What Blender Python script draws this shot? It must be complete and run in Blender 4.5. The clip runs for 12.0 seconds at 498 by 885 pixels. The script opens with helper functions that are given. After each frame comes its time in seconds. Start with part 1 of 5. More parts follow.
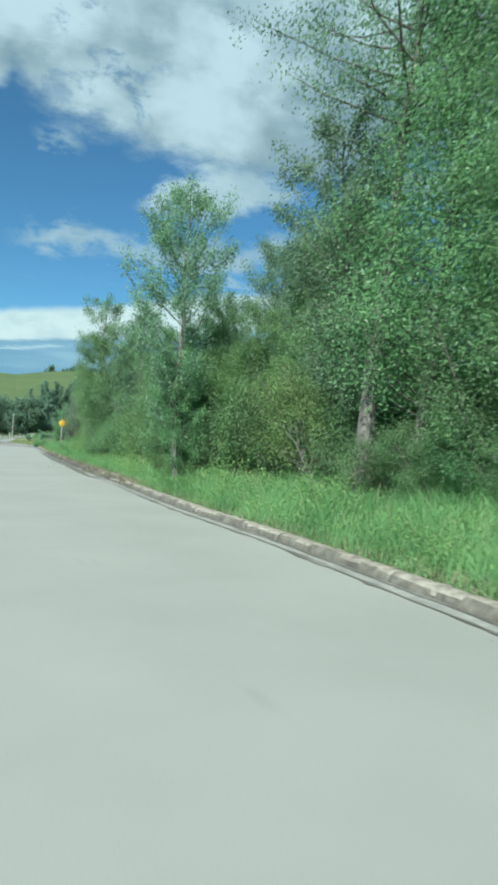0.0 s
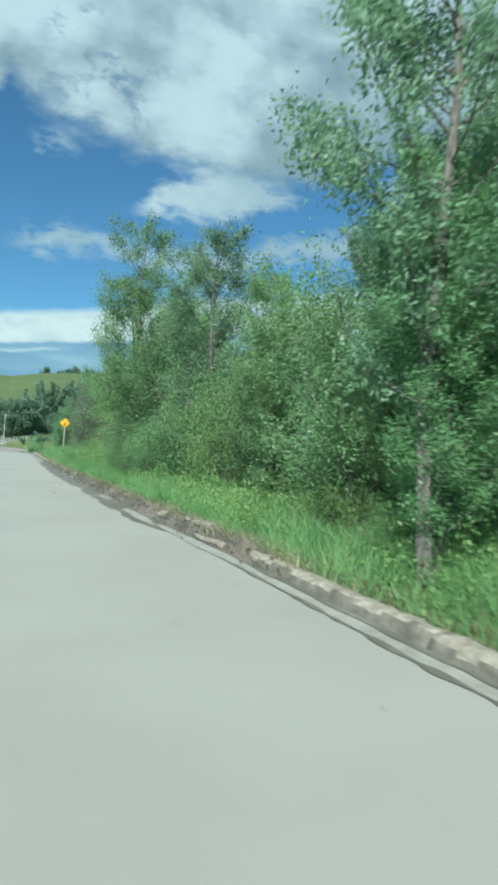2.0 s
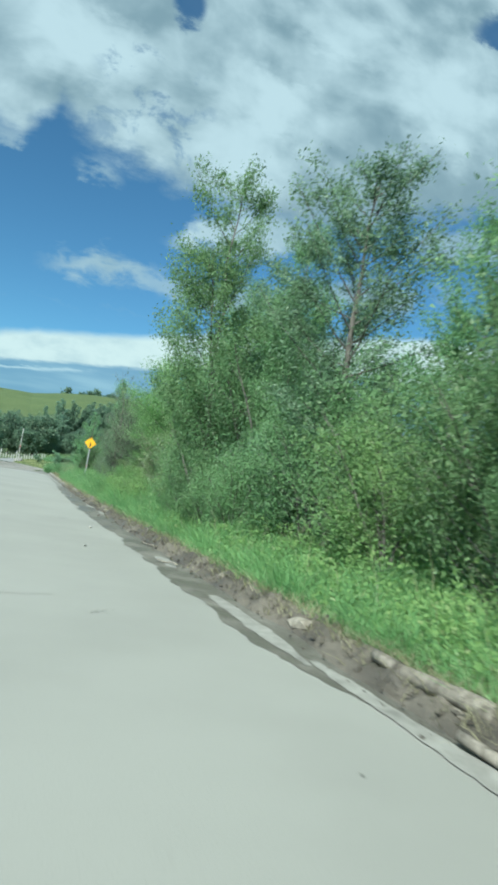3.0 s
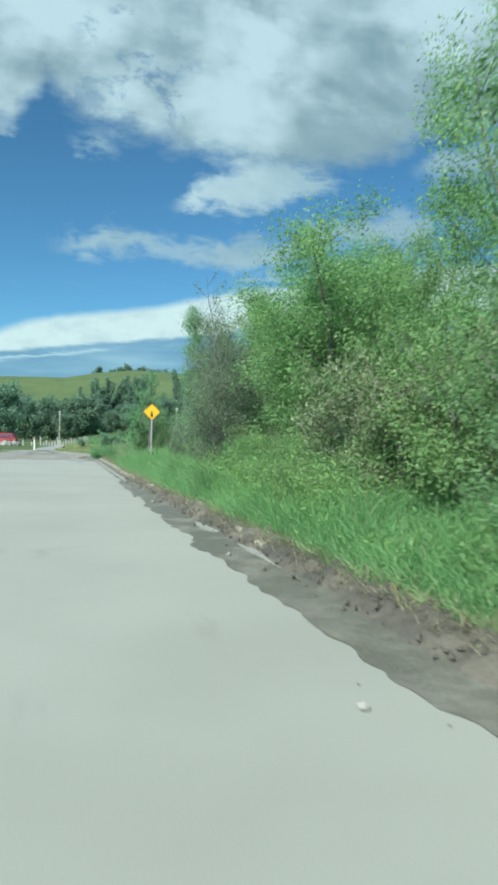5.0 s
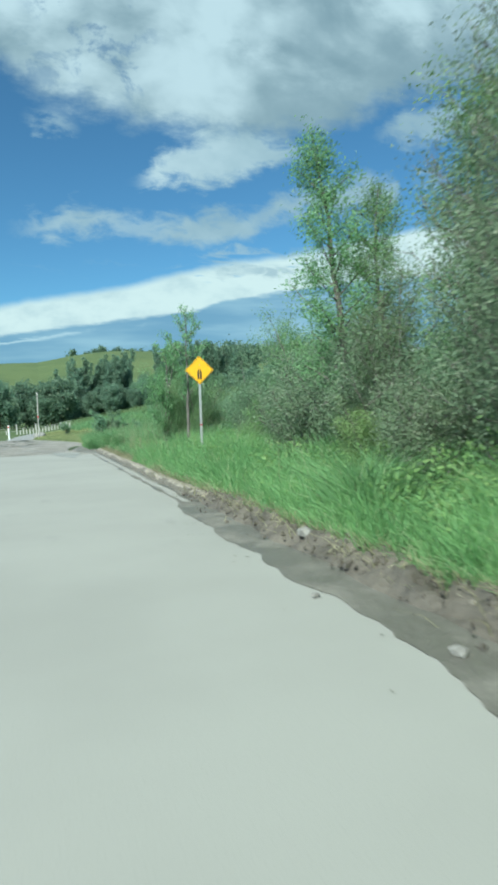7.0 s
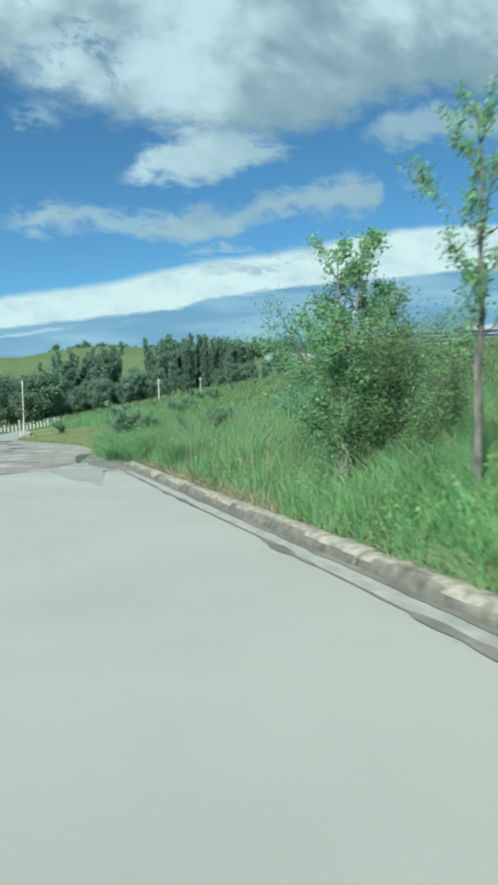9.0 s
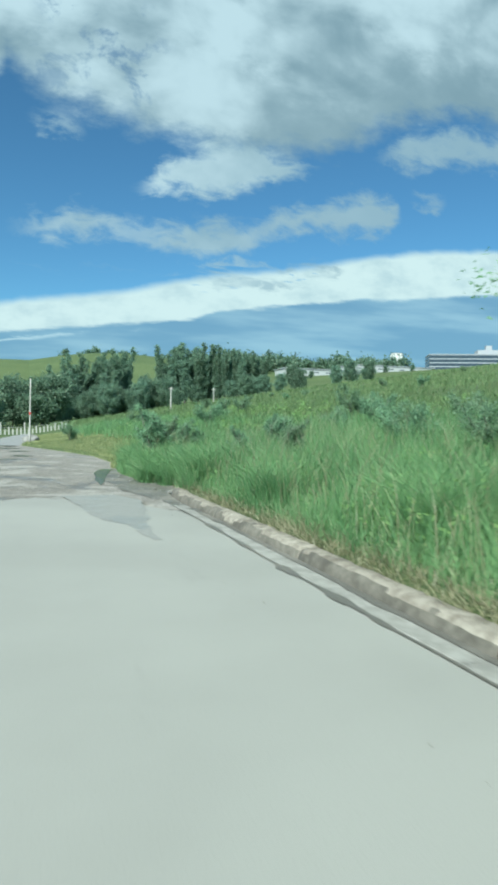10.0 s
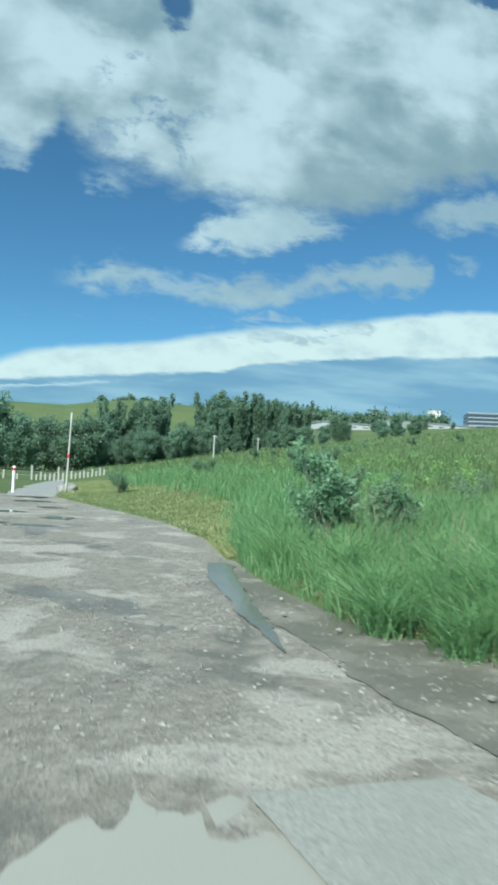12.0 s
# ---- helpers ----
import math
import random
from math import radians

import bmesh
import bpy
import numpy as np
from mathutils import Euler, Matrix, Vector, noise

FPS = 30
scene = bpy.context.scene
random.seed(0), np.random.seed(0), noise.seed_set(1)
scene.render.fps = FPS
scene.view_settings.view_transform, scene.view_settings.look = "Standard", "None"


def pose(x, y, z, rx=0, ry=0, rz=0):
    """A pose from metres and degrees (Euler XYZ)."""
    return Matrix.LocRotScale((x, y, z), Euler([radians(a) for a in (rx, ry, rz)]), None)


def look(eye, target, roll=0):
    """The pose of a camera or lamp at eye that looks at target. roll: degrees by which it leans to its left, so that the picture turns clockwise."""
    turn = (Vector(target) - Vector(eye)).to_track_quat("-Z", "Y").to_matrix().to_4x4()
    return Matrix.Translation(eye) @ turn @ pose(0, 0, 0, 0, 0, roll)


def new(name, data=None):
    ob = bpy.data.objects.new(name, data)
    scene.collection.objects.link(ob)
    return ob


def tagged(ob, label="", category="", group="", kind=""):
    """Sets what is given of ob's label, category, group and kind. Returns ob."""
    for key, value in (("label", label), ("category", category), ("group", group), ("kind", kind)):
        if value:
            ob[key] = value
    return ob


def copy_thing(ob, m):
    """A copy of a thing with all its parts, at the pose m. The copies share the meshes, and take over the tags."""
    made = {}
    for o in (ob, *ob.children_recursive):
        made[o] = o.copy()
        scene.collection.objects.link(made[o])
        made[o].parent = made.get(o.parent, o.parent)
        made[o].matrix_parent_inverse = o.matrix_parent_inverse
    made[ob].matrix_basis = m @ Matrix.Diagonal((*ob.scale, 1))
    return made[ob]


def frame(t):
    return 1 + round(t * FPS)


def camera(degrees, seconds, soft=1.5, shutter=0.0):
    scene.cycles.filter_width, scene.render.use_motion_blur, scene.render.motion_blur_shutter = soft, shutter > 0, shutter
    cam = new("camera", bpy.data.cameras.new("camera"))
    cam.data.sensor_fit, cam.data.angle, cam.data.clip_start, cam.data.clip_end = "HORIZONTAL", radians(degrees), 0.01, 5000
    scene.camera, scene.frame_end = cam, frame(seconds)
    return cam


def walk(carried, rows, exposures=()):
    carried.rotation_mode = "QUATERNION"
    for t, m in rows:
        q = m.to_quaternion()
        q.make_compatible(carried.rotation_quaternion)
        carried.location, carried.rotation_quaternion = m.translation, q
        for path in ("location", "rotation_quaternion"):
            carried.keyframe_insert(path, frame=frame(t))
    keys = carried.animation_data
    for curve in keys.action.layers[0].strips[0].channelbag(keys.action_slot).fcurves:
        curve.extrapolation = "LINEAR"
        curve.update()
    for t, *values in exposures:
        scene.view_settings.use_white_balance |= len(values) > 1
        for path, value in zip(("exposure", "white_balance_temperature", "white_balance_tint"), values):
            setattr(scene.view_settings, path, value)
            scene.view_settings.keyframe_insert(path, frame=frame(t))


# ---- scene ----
# ---- camera and walk ----
cam = camera(40.5, 12.0, soft=3.3, shutter=0.25)
PATH = [
    (0, (-0.001, 0.001, 1.411), (3.315, 9.436, 1.485), 3.69),
    (0.5, (0.107, 3.130, 1.392), (3.504, 12.535, 1.337), 4.31),
    (1, (0.132, 6.254, 1.390), (3.582, 15.640, 1.364), 3.65),
    (1.5, (0.210, 9.420, 1.413), (3.658, 18.807, 1.398), 3.04),
    (2, (0.351, 12.682, 1.409), (3.733, 22.092, 1.541), 3.92),
    (2.5, (0.402, 15.964, 1.402), (3.670, 25.406, 1.796), 6.55),
    (3, (0.359, 19.136, 1.394), (3.482, 28.614, 2.040), 8.92),
    (3.5, (0.304, 22.070, 1.370), (3.301, 31.591, 1.974), 8.67),
    (3.7, (0.258, 23.317, 1.370), (3.220, 32.854, 1.898), 8.18),
    (5.3, (0.509, 32.415, 1.387), (3.160, 42.056, 1.238), -0.19),
    (5.5, (0.497, 33.593, 1.386), (3.183, 43.223, 1.176), -0.54),
    (6, (0.425, 36.513, 1.379), (3.208, 46.113, 1.056), -1.47),
    (6.5, (0.339, 39.227, 1.360), (3.206, 48.797, 0.923), -2.26),
    (7, (0.265, 42.093, 1.351), (3.194, 51.645, 0.933), -2.49),
    (7.5, (0.219, 45.034, 1.355), (3.221, 54.566, 0.997), -2.31),
    (7.7, (0.202, 46.264, 1.355), (3.243, 55.783, 0.984), -2.09),
    (9.3, (-0.072, 56.303, 1.349), (3.123, 65.768, 0.891), -1.89),
    (9.5, (-0.065, 57.384, 1.349), (3.119, 66.853, 0.901), -1.46),
    (10, (-0.072, 60.080, 1.354), (3.044, 69.579, 1.107), 0.90),
    (10.5, (-0.098, 62.750, 1.359), (2.900, 72.288, 1.510), 3.83),
    (11, (-0.168, 65.317, 1.361), (2.704, 74.888, 1.767), 5.05),
    (11.5, (-0.254, 67.745, 1.364), (2.499, 77.346, 1.845), 4.46),
    (12, (-0.338, 70.168, 1.362), (2.335, 79.791, 1.870), 3.10),
]
walk(cam, [(t, look(eye, target, roll)) for t, eye, target, roll in PATH],
     exposures=[(0.0, 0.74, 5750, -2), (12.0, 0.74, 5750, -2)])

# ---- node helpers ----


class Nodes:
    """Short-hand to write node trees as sums."""

    def __init__(self, tree):
        self.tree = tree
        tree.nodes.clear()

    def add(self, kind, **values):
        n = self.tree.nodes.new(kind)
        for key, value in values.items():
            setattr(n, key, value)
        return n

    def put(self, socket, value):
        if isinstance(value, bpy.types.NodeSocket):
            self.tree.links.new(value, socket)
        else:
            socket.default_value = value

    def math(self, op, a, b=0.0, clamp=False):
        n = self.add("ShaderNodeMath", operation=op, use_clamp=clamp)
        self.put(n.inputs[0], a)
        self.put(n.inputs[1], b)
        return n.outputs[0]

    def step(self, x, lo, hi, a=0.0, b=1.0):
        n = self.add("ShaderNodeMapRange", interpolation_type="SMOOTHSTEP")
        for i, v in enumerate((x, lo, hi, a, b)):
            self.put(n.inputs[i], v)
        return n.outputs[0]

    def mix(self, fac, a, b):
        n = self.add("ShaderNodeMix", data_type="RGBA")
        self.put(n.inputs["Factor"], fac)
        self.put(n.inputs[6], a)
        self.put(n.inputs[7], b)
        return n.outputs[2]

    def noise(self, vector, scale, detail=4.0, rough=0.55, warp=0.0):
        n = self.add("ShaderNodeTexNoise")
        self.put(n.inputs["Vector"], vector)
        n.inputs["Scale"].default_value, n.inputs["Detail"].default_value = scale, detail
        n.inputs["Roughness"].default_value, n.inputs["Distortion"].default_value = rough, warp
        return n.outputs["Fac"]

    def xyz(self, x, y, z):
        n = self.add("ShaderNodeCombineXYZ")
        for i, v in enumerate((x, y, z)):
            self.put(n.inputs[i], v)
        return n.outputs[0]

    def stretch(self, vector, x, y, z):
        n = self.add("ShaderNodeVectorMath", operation="MULTIPLY")
        self.put(n.inputs[0], vector)
        n.inputs[1].default_value = (x, y, z)
        return n.outputs[0]

    def ramp(self, fac, stops):
        n = self.add("ShaderNodeValToRGB")
        self.put(n.inputs[0], fac)
        el = n.color_ramp.elements
        while len(el) < len(stops):
            el.new(0.5)
        for e, (at, colour) in zip(el, stops):
            e.position = at
            e.color = (*colour, 1) if isinstance(colour, tuple) else (colour, colour, colour, 1)
        return n.outputs[0]


def rgb(r, g, b):
    return (r, g, b, 1.0)


# ---- sky and sun ----
SUN_HIGH, SUN_ROUND = 43.0, 222.0  # degrees above the horizon; compass bearing with 0 along the road, turning right
world = bpy.data.worlds.new("sky")
scene.world = world
world.use_nodes = True
w = Nodes(world.node_tree)
sky = w.add("ShaderNodeTexSky", sky_type="NISHITA", sun_disc=False, sun_elevation=radians(SUN_HIGH),
            sun_rotation=radians(SUN_ROUND), altitude=1000.0, air_density=1.0, dust_density=0.35, ozone_density=1.3)
blue = w.add("ShaderNodeVectorMath", operation="MULTIPLY")
w.put(blue.inputs[0], sky.outputs[0])
blue.inputs[1].default_value = (0.0415, 0.0625, 0.067)
way = w.add("ShaderNodeTexCoord").outputs["Generated"]
sep = w.add("ShaderNodeSeparateXYZ")
w.put(sep.inputs[0], way)
dx, dy, dz = sep.outputs
up = w.math("MAXIMUM", dz, 0.02)
ahead = w.math("MAXIMUM", dy, 0.03)
u, v = w.math("DIVIDE", dx, ahead), w.math("DIVIDE", dz, ahead)
deck = w.xyz(w.math("DIVIDE", dx, up), w.math("DIVIDE", dy, up), 0.0)
uv = w.xyz(u, v, 0.0)
uneven = w.math("SUBTRACT", w.noise(w.stretch(uv, 1.0, 1.7, 1.0), 4.2, 7.0, 0.6), 0.5)
fine = w.math("SUBTRACT", w.noise(w.stretch(uv, 1.0, 1.8, 1.0), 15.0, 6.0, 0.6), 0.5)
vv = w.math("ADD", v, w.math("ADD", w.math("MULTIPLY", uneven, 0.06), w.math("MULTIPLY", fine, 0.085)))
u_at = w.math("DIVIDE", w.math("ADD", u, 0.4), 1.6)


def curve(pairs):
    """Height of a cloud's edge over the width of the sky."""
    return w.ramp(u_at, [((a + 0.4) / 1.6, b) for a, b in pairs])


def between(height, top, low, soft_top, soft_low):
    """A flat cloud between two edges."""
    return w.math("MULTIPLY", w.step(w.math("SUBTRACT", curve(top), height), 0.0, soft_top), w.step(w.math("SUBTRACT", height, curve(low)), 0.0, soft_low))


def spot(cu, cv, ru, rv):
    """A soft round patch: one in the middle, none at the rim."""
    du, dv = w.math("DIVIDE", w.math("SUBTRACT", u, cu), ru), w.math("DIVIDE", w.math("SUBTRACT", vv, cv), rv)
    return w.step(w.math("ADD", w.math("POWER", w.math("ABSOLUTE", du), 2.0), w.math("POWER", w.math("ABSOLUTE", dv), 2.0)), 1.0, 0.0)


def most(parts):
    total = parts[0]
    for p in parts[1:]:
        total = w.math("MAXIMUM", total, p)
    return total


ahead_only = w.step(dy, 0.05, 0.3)
# the great bank overhead, with its notch, its frayed holes and a blue gap
bank_edge = curve([(-0.4, 0.43), (-0.111, 0.447), (-0.075, 0.438), (-0.052, 0.475), (-0.03, 0.502), (0.004, 0.474), (0.03, 0.452), (0.096, 0.448), (0.157, 0.430), (0.22, 0.422),
                   (0.33, 0.426), (0.488, 0.448), (0.528, 0.467), (0.601, 0.505), (0.703, 0.53), (1.2, 0.58)])
bank = w.step(w.math("SUBTRACT", vv, bank_edge), -0.022, 0.034)
flecks = w.step(w.noise(w.stretch(uv, 1.0, 1.1, 1.0), 15.0, 5.0, 0.62, 0.3), 0.50, 0.64)
torn = most([spot(0.11, 0.545, 0.10, 0.10), spot(0.15, 0.49, 0.05, 0.05), spot(0.06, 0.60, 0.07, 0.06), w.math("MULTIPLY", spot(0.02, 0.50, 0.1, 0.06), 0.7)])
bank = w.math("MULTIPLY", bank, w.math("SUBTRACT", 1.0, w.math("MULTIPLY", w.math("MULTIPLY", flecks, torn), 0.6)))
gaps = most([spot(0.126, 0.72, 0.035, 0.06), spot(0.70, 0.87, 0.10, 0.05), spot(-0.13, 0.70, 0.05, 0.05)])
bank = w.math("MULTIPLY", bank, w.math("SUBTRACT", 1.0, w.math("MULTIPLY", w.step(w.math("ADD", gaps, w.math("MULTIPLY", fine, 0.8)), 0.1, 0.95), 0.95)))
holes = w.step(w.noise(deck, 0.9, 6.0, 0.6), 0.60, 0.70)
bank = w.math("MULTIPLY", bank, w.math("SUBTRACT", 1.0, w.math("MULTIPLY", holes, w.step(v, 0.78, 0.95))))

# small clouds below it
frayed = w.math("SUBTRACT", w.noise(w.stretch(uv, 1.0, 1.9, 1.0), 24.0, 6.0, 0.62, 0.5), 0.5)
vs = w.math("ADD", v, w.math("ADD", w.math("MULTIPLY", uneven, 0.03), w.math("ADD", w.math("MULTIPLY", fine, 0.05), w.math("MULTIPLY", frayed, 0.06))))
puff = between(vs, [(0.13, 0.340), (0.153, 0.352), (0.186, 0.398), (0.221, 0.418), (0.265, 0.442), (0.32, 0.450), (0.379, 0.438), (0.44, 0.419), (0.46, 0.410)],
               [(0.13, 0.337), (0.153, 0.326), (0.206, 0.336), (0.247, 0.330), (0.287, 0.344), (0.371, 0.372), (0.437, 0.398), (0.46, 0.412)], 0.034, 0.030)
ribbon = between(vs, [(-0.05, 0.264), (-0.029, 0.282), (0.008, 0.302), (0.068, 0.318), (0.114, 0.311), (0.183, 0.303), (0.253, 0.324), (0.337, 0.324), (0.373, 0.354), (0.451, 0.375), (0.511, 0.394), (0.58, 0.385), (0.60, 0.339)],
                 [(-0.05, 0.277), (-0.029, 0.262), (0.026, 0.249), (0.074, 0.252), (0.141, 0.255), (0.203, 0.242), (0.257, 0.239), (0.311, 0.250), (0.357, 0.282), (0.414, 0.297), (0.464, 0.296), (0.567, 0.304), (0.59, 0.342)], 0.036, 0.036)
side = between(vs, [(0.52, 0.440), (0.545, 0.456), (0.602, 0.505), (0.703, 0.524), (1.0, 0.550)], [(0.52, 0.440), (0.545, 0.422), (0.604, 0.418), (0.706, 0.435), (1.0, 0.460)], 0.04, 0.04)
frags = most([spot(0.036, 0.423, 0.045, 0.024), spot(0.64, 0.383, 0.04, 0.024), spot(-0.10, 0.43, 0.05, 0.02)])
frags = w.math("MULTIPLY", frags, w.step(w.math("ADD", fine, 0.5), 0.36, 0.6))
wisps = w.math("MULTIPLY", between(vs, [(0.19, 0.225), (0.275, 0.25), (0.436, 0.272), (0.50, 0.27)], [(0.19, 0.215), (0.32, 0.205), (0.457, 0.23), (0.50, 0.27)], 0.02, 0.01),
               w.step(w.noise(w.stretch(uv, 1.0, 4.5, 1.0), 11.0, 5.0, 0.6, 0.4), 0.42, 0.62))
# the bright band over the horizon and the haze below it
top_line = [(-0.4, 0.11), (-0.09, 0.150), (-0.05, 0.166), (-0.008, 0.178), (0.112, 0.195), (0.205, 0.217), (0.276, 0.232), (0.378, 0.250), (0.436, 0.260), (0.516, 0.281), (0.61, 0.299), (0.712, 0.312), (1.2, 0.35)]
low_line = [(-0.4, 0.09), (-0.088, 0.117), (0.026, 0.132), (0.132, 0.146), (0.235, 0.159), (0.279, 0.174), (0.362, 0.186), (0.459, 0.200), (0.519, 0.207), (0.614, 0.216), (0.715, 0.229), (1.2, 0.26)]
vb = w.math("ADD", v, w.math("ADD", w.math("MULTIPLY", uneven, 0.014), w.math("MULTIPLY", fine, 0.016)))
band_rise = w.step(w.math("SUBTRACT", curve(top_line), vb), -0.002, 0.014)
nibbled = w.math("ADD", v, w.math("MULTIPLY", w.math("SUBTRACT", w.noise(w.stretch(uv, 1.0, 5.0, 1.0), 16.0, 4.0, 0.6), 0.5), 0.018))
band = w.math("MULTIPLY", band_rise, w.step(w.math("SUBTRACT", nibbled, curve(low_line)), -0.003, 0.005))
specks = w.math("MULTIPLY", w.step(w.noise(w.stretch(uv, 1.0, 5.0, 1.0), 26.0, 3.0, 0.55), 0.60, 0.68), w.step(w.math("SUBTRACT", curve(top_line), v), 0.035, 0.012))
band = w.math("MULTIPLY", band, w.math("SUBTRACT", 1.0, w.math("MULTIPLY", w.math("MULTIPLY", specks, spot(0.33, 0.235, 0.16, 0.06)), 0.8)))
low = w.step(w.math("SUBTRACT", curve(low_line), v), -0.02, 0.0)
ledge = between(nibbled, [(a, b - 0.006) for a, b in low_line], [(a, b - 0.013) for a, b in low_line], 0.002, 0.004)
ledge = w.math("MULTIPLY", ledge, w.step(w.math("ADD", u, w.math("MULTIPLY", fine, 0.5)), 0.12, 0.0))
rest = w.step(w.noise(deck, 0.55, 7.0, 0.6), 0.50, 0.62)
rest = w.math("MULTIPLY", rest, w.math("SUBTRACT", 1.0, ahead_only))
shift = w.add("ShaderNodeVectorMath", operation="ADD")
w.put(shift.inputs[0], uv)
shift.inputs[1].default_value = (-0.018, 0.03, 0.0)


def billow(vector):
    return w.noise(w.stretch(vector, 1.0, 1.25, 1.0), 5.2, 5.0, 0.46, 0.25)


# billows are lit from above and behind the viewer; the thick part of the bank shows its grey belly
relief = w.math("MULTIPLY", w.math("SUBTRACT", billow(uv), billow(shift.outputs[0])), 2.3)
tufts = w.math("MULTIPLY", w.math("SUBTRACT", w.noise(w.stretch(uv, 1.0, 1.25, 1.0), 9.0, 4.0, 0.5, 0.4), 0.5), 1.2)
bright = w.math("ADD", w.math("ADD", relief, tufts), w.math("ADD", 0.50, w.math("MULTIPLY", fine, 0.2)))
for cu, cv, ru, rv, lift in ((0.228, 0.605, 0.10, 0.07, 0.35), (0.581, 0.70, 0.12, 0.09, 0.40), (0.335, 0.60, 0.09, 0.06, 0.35), (-0.02, 0.60, 0.13, 0.08, 0.35), (0.40, 0.76, 0.16, 0.06, 0.25),
                             (0.245, 0.49, 0.12, 0.07, 0.30), (0.07, 0.485, 0.08, 0.03, 0.20), (0.44, 0.63, 0.13, 0.05, -0.10), (0.30, 0.70, 0.10, 0.06, -0.22), (0.05, 0.70, 0.12, 0.06, -0.25)):
    bright = w.math("ADD", bright, w.math("MULTIPLY", spot(cu, cv, ru, rv), lift))
belly = w.math("MULTIPLY", w.step(w.math("SUBTRACT", w.math("ADD", bank_edge, 0.085), vv), -0.05, 0.05), w.step(u, 0.28, 0.42))
bright = w.math("SUBTRACT", w.math("MULTIPLY", bright, w.math("SUBTRACT", 1.0, w.math("MULTIPLY", belly, 0.62))), w.math("MULTIPLY", belly, 0.08))
bright = w.step(bright, -0.05, 1.05)
DIM = 0.685
cloud = w.mix(bright, rgb(0.225 * DIM, 0.315 * DIM, 0.355 * DIM), rgb(0.53 * DIM, 0.635 * DIM, 0.66 * DIM))
streak = w.noise(w.stretch(uv, 1.0, 7.0, 1.0), 3.6, 4.0, 0.5)
haze = w.mix(w.step(streak, 0.40, 0.66), rgb(0.185 * DIM, 0.32 * DIM, 0.43 * DIM), rgb(0.33 * DIM, 0.475 * DIM, 0.545 * DIM))
haze = w.mix(w.math("MULTIPLY", ledge, 0.8), haze, rgb(0.52 * DIM, 0.64 * DIM, 0.66 * DIM))
thin = w.mix(bright, rgb(0.30 * DIM, 0.41 * DIM, 0.46 * DIM), rgb(0.46 * DIM, 0.57 * DIM, 0.60 * DIM))
thick = w.mix(bright, rgb(0.33 * DIM, 0.44 * DIM, 0.48 * DIM), rgb(0.54 * DIM, 0.645 * DIM, 0.665 * DIM))
colour = w.mix(w.math("MULTIPLY", low, w.math("MULTIPLY", ahead_only, 0.85)), blue.outputs[0], haze)
colour = w.mix(w.math("MULTIPLY", band, ahead_only), colour, w.mix(w.step(fine, -0.25, 0.1), rgb(0.50 * DIM, 0.61 * DIM, 0.62 * DIM), rgb(0.65 * DIM, 0.745 * DIM, 0.715 * DIM)))
for cover, tone, much in ((ribbon, thin, 0.92), (puff, thick, 0.95), (side, thin, 0.9), (frags, thin, 0.6), (wisps, thin, 0.75)):
    colour = w.mix(w.math("MULTIPLY", w.math("MULTIPLY", cover, much), ahead_only), colour, tone)
colour = w.mix(w.math("MAXIMUM", w.math("MULTIPLY", bank, ahead_only), rest), colour, cloud)
back = w.add("ShaderNodeBackground")
w.put(back.inputs[0], colour)
back.inputs[1].default_value = 1.0
w.put(w.add("ShaderNodeOutputWorld").inputs[0], back.outputs[0])

sun_lamp = bpy.data.lights.new("sun", "SUN")
sun_lamp.energy, sun_lamp.angle, sun_lamp.color = 5.0, radians(0.53), (1.0, 0.95, 0.87)
a, e = radians(SUN_ROUND), radians(SUN_HIGH)
sun = new("sun", sun_lamp)
sun.matrix_world = look((100 * math.sin(a) * math.cos(e), 100 * math.cos(a) * math.cos(e), 100 * math.sin(e)), (0, 0, 0))

# ---- materials ----


def material(name):
    m = bpy.data.materials.new(name)
    m.use_nodes = True
    return m, Nodes(m.node_tree)


def finish(n, colour, rough=0.8, bump=None, strength=0.3, distance=0.02, metallic=0.0, spec=0.5):
    p = n.add("ShaderNodeBsdfPrincipled")
    n.put(p.inputs["Base Color"], colour)
    n.put(p.inputs["Roughness"], rough)
    n.put(p.inputs["Metallic"], metallic)
    n.put(p.inputs["Specular IOR Level"], spec)
    if bump is not None:
        b = n.add("ShaderNodeBump")
        b.inputs["Strength"].default_value, b.inputs["Distance"].default_value = strength, distance
        n.put(b.inputs["Height"], bump)
        n.put(p.inputs["Normal"], b.outputs[0])
    n.put(n.add("ShaderNodeOutputMaterial").inputs[0], p.outputs[0])


def place(n):
    return n.add("ShaderNodeNewGeometry").outputs["Position"]


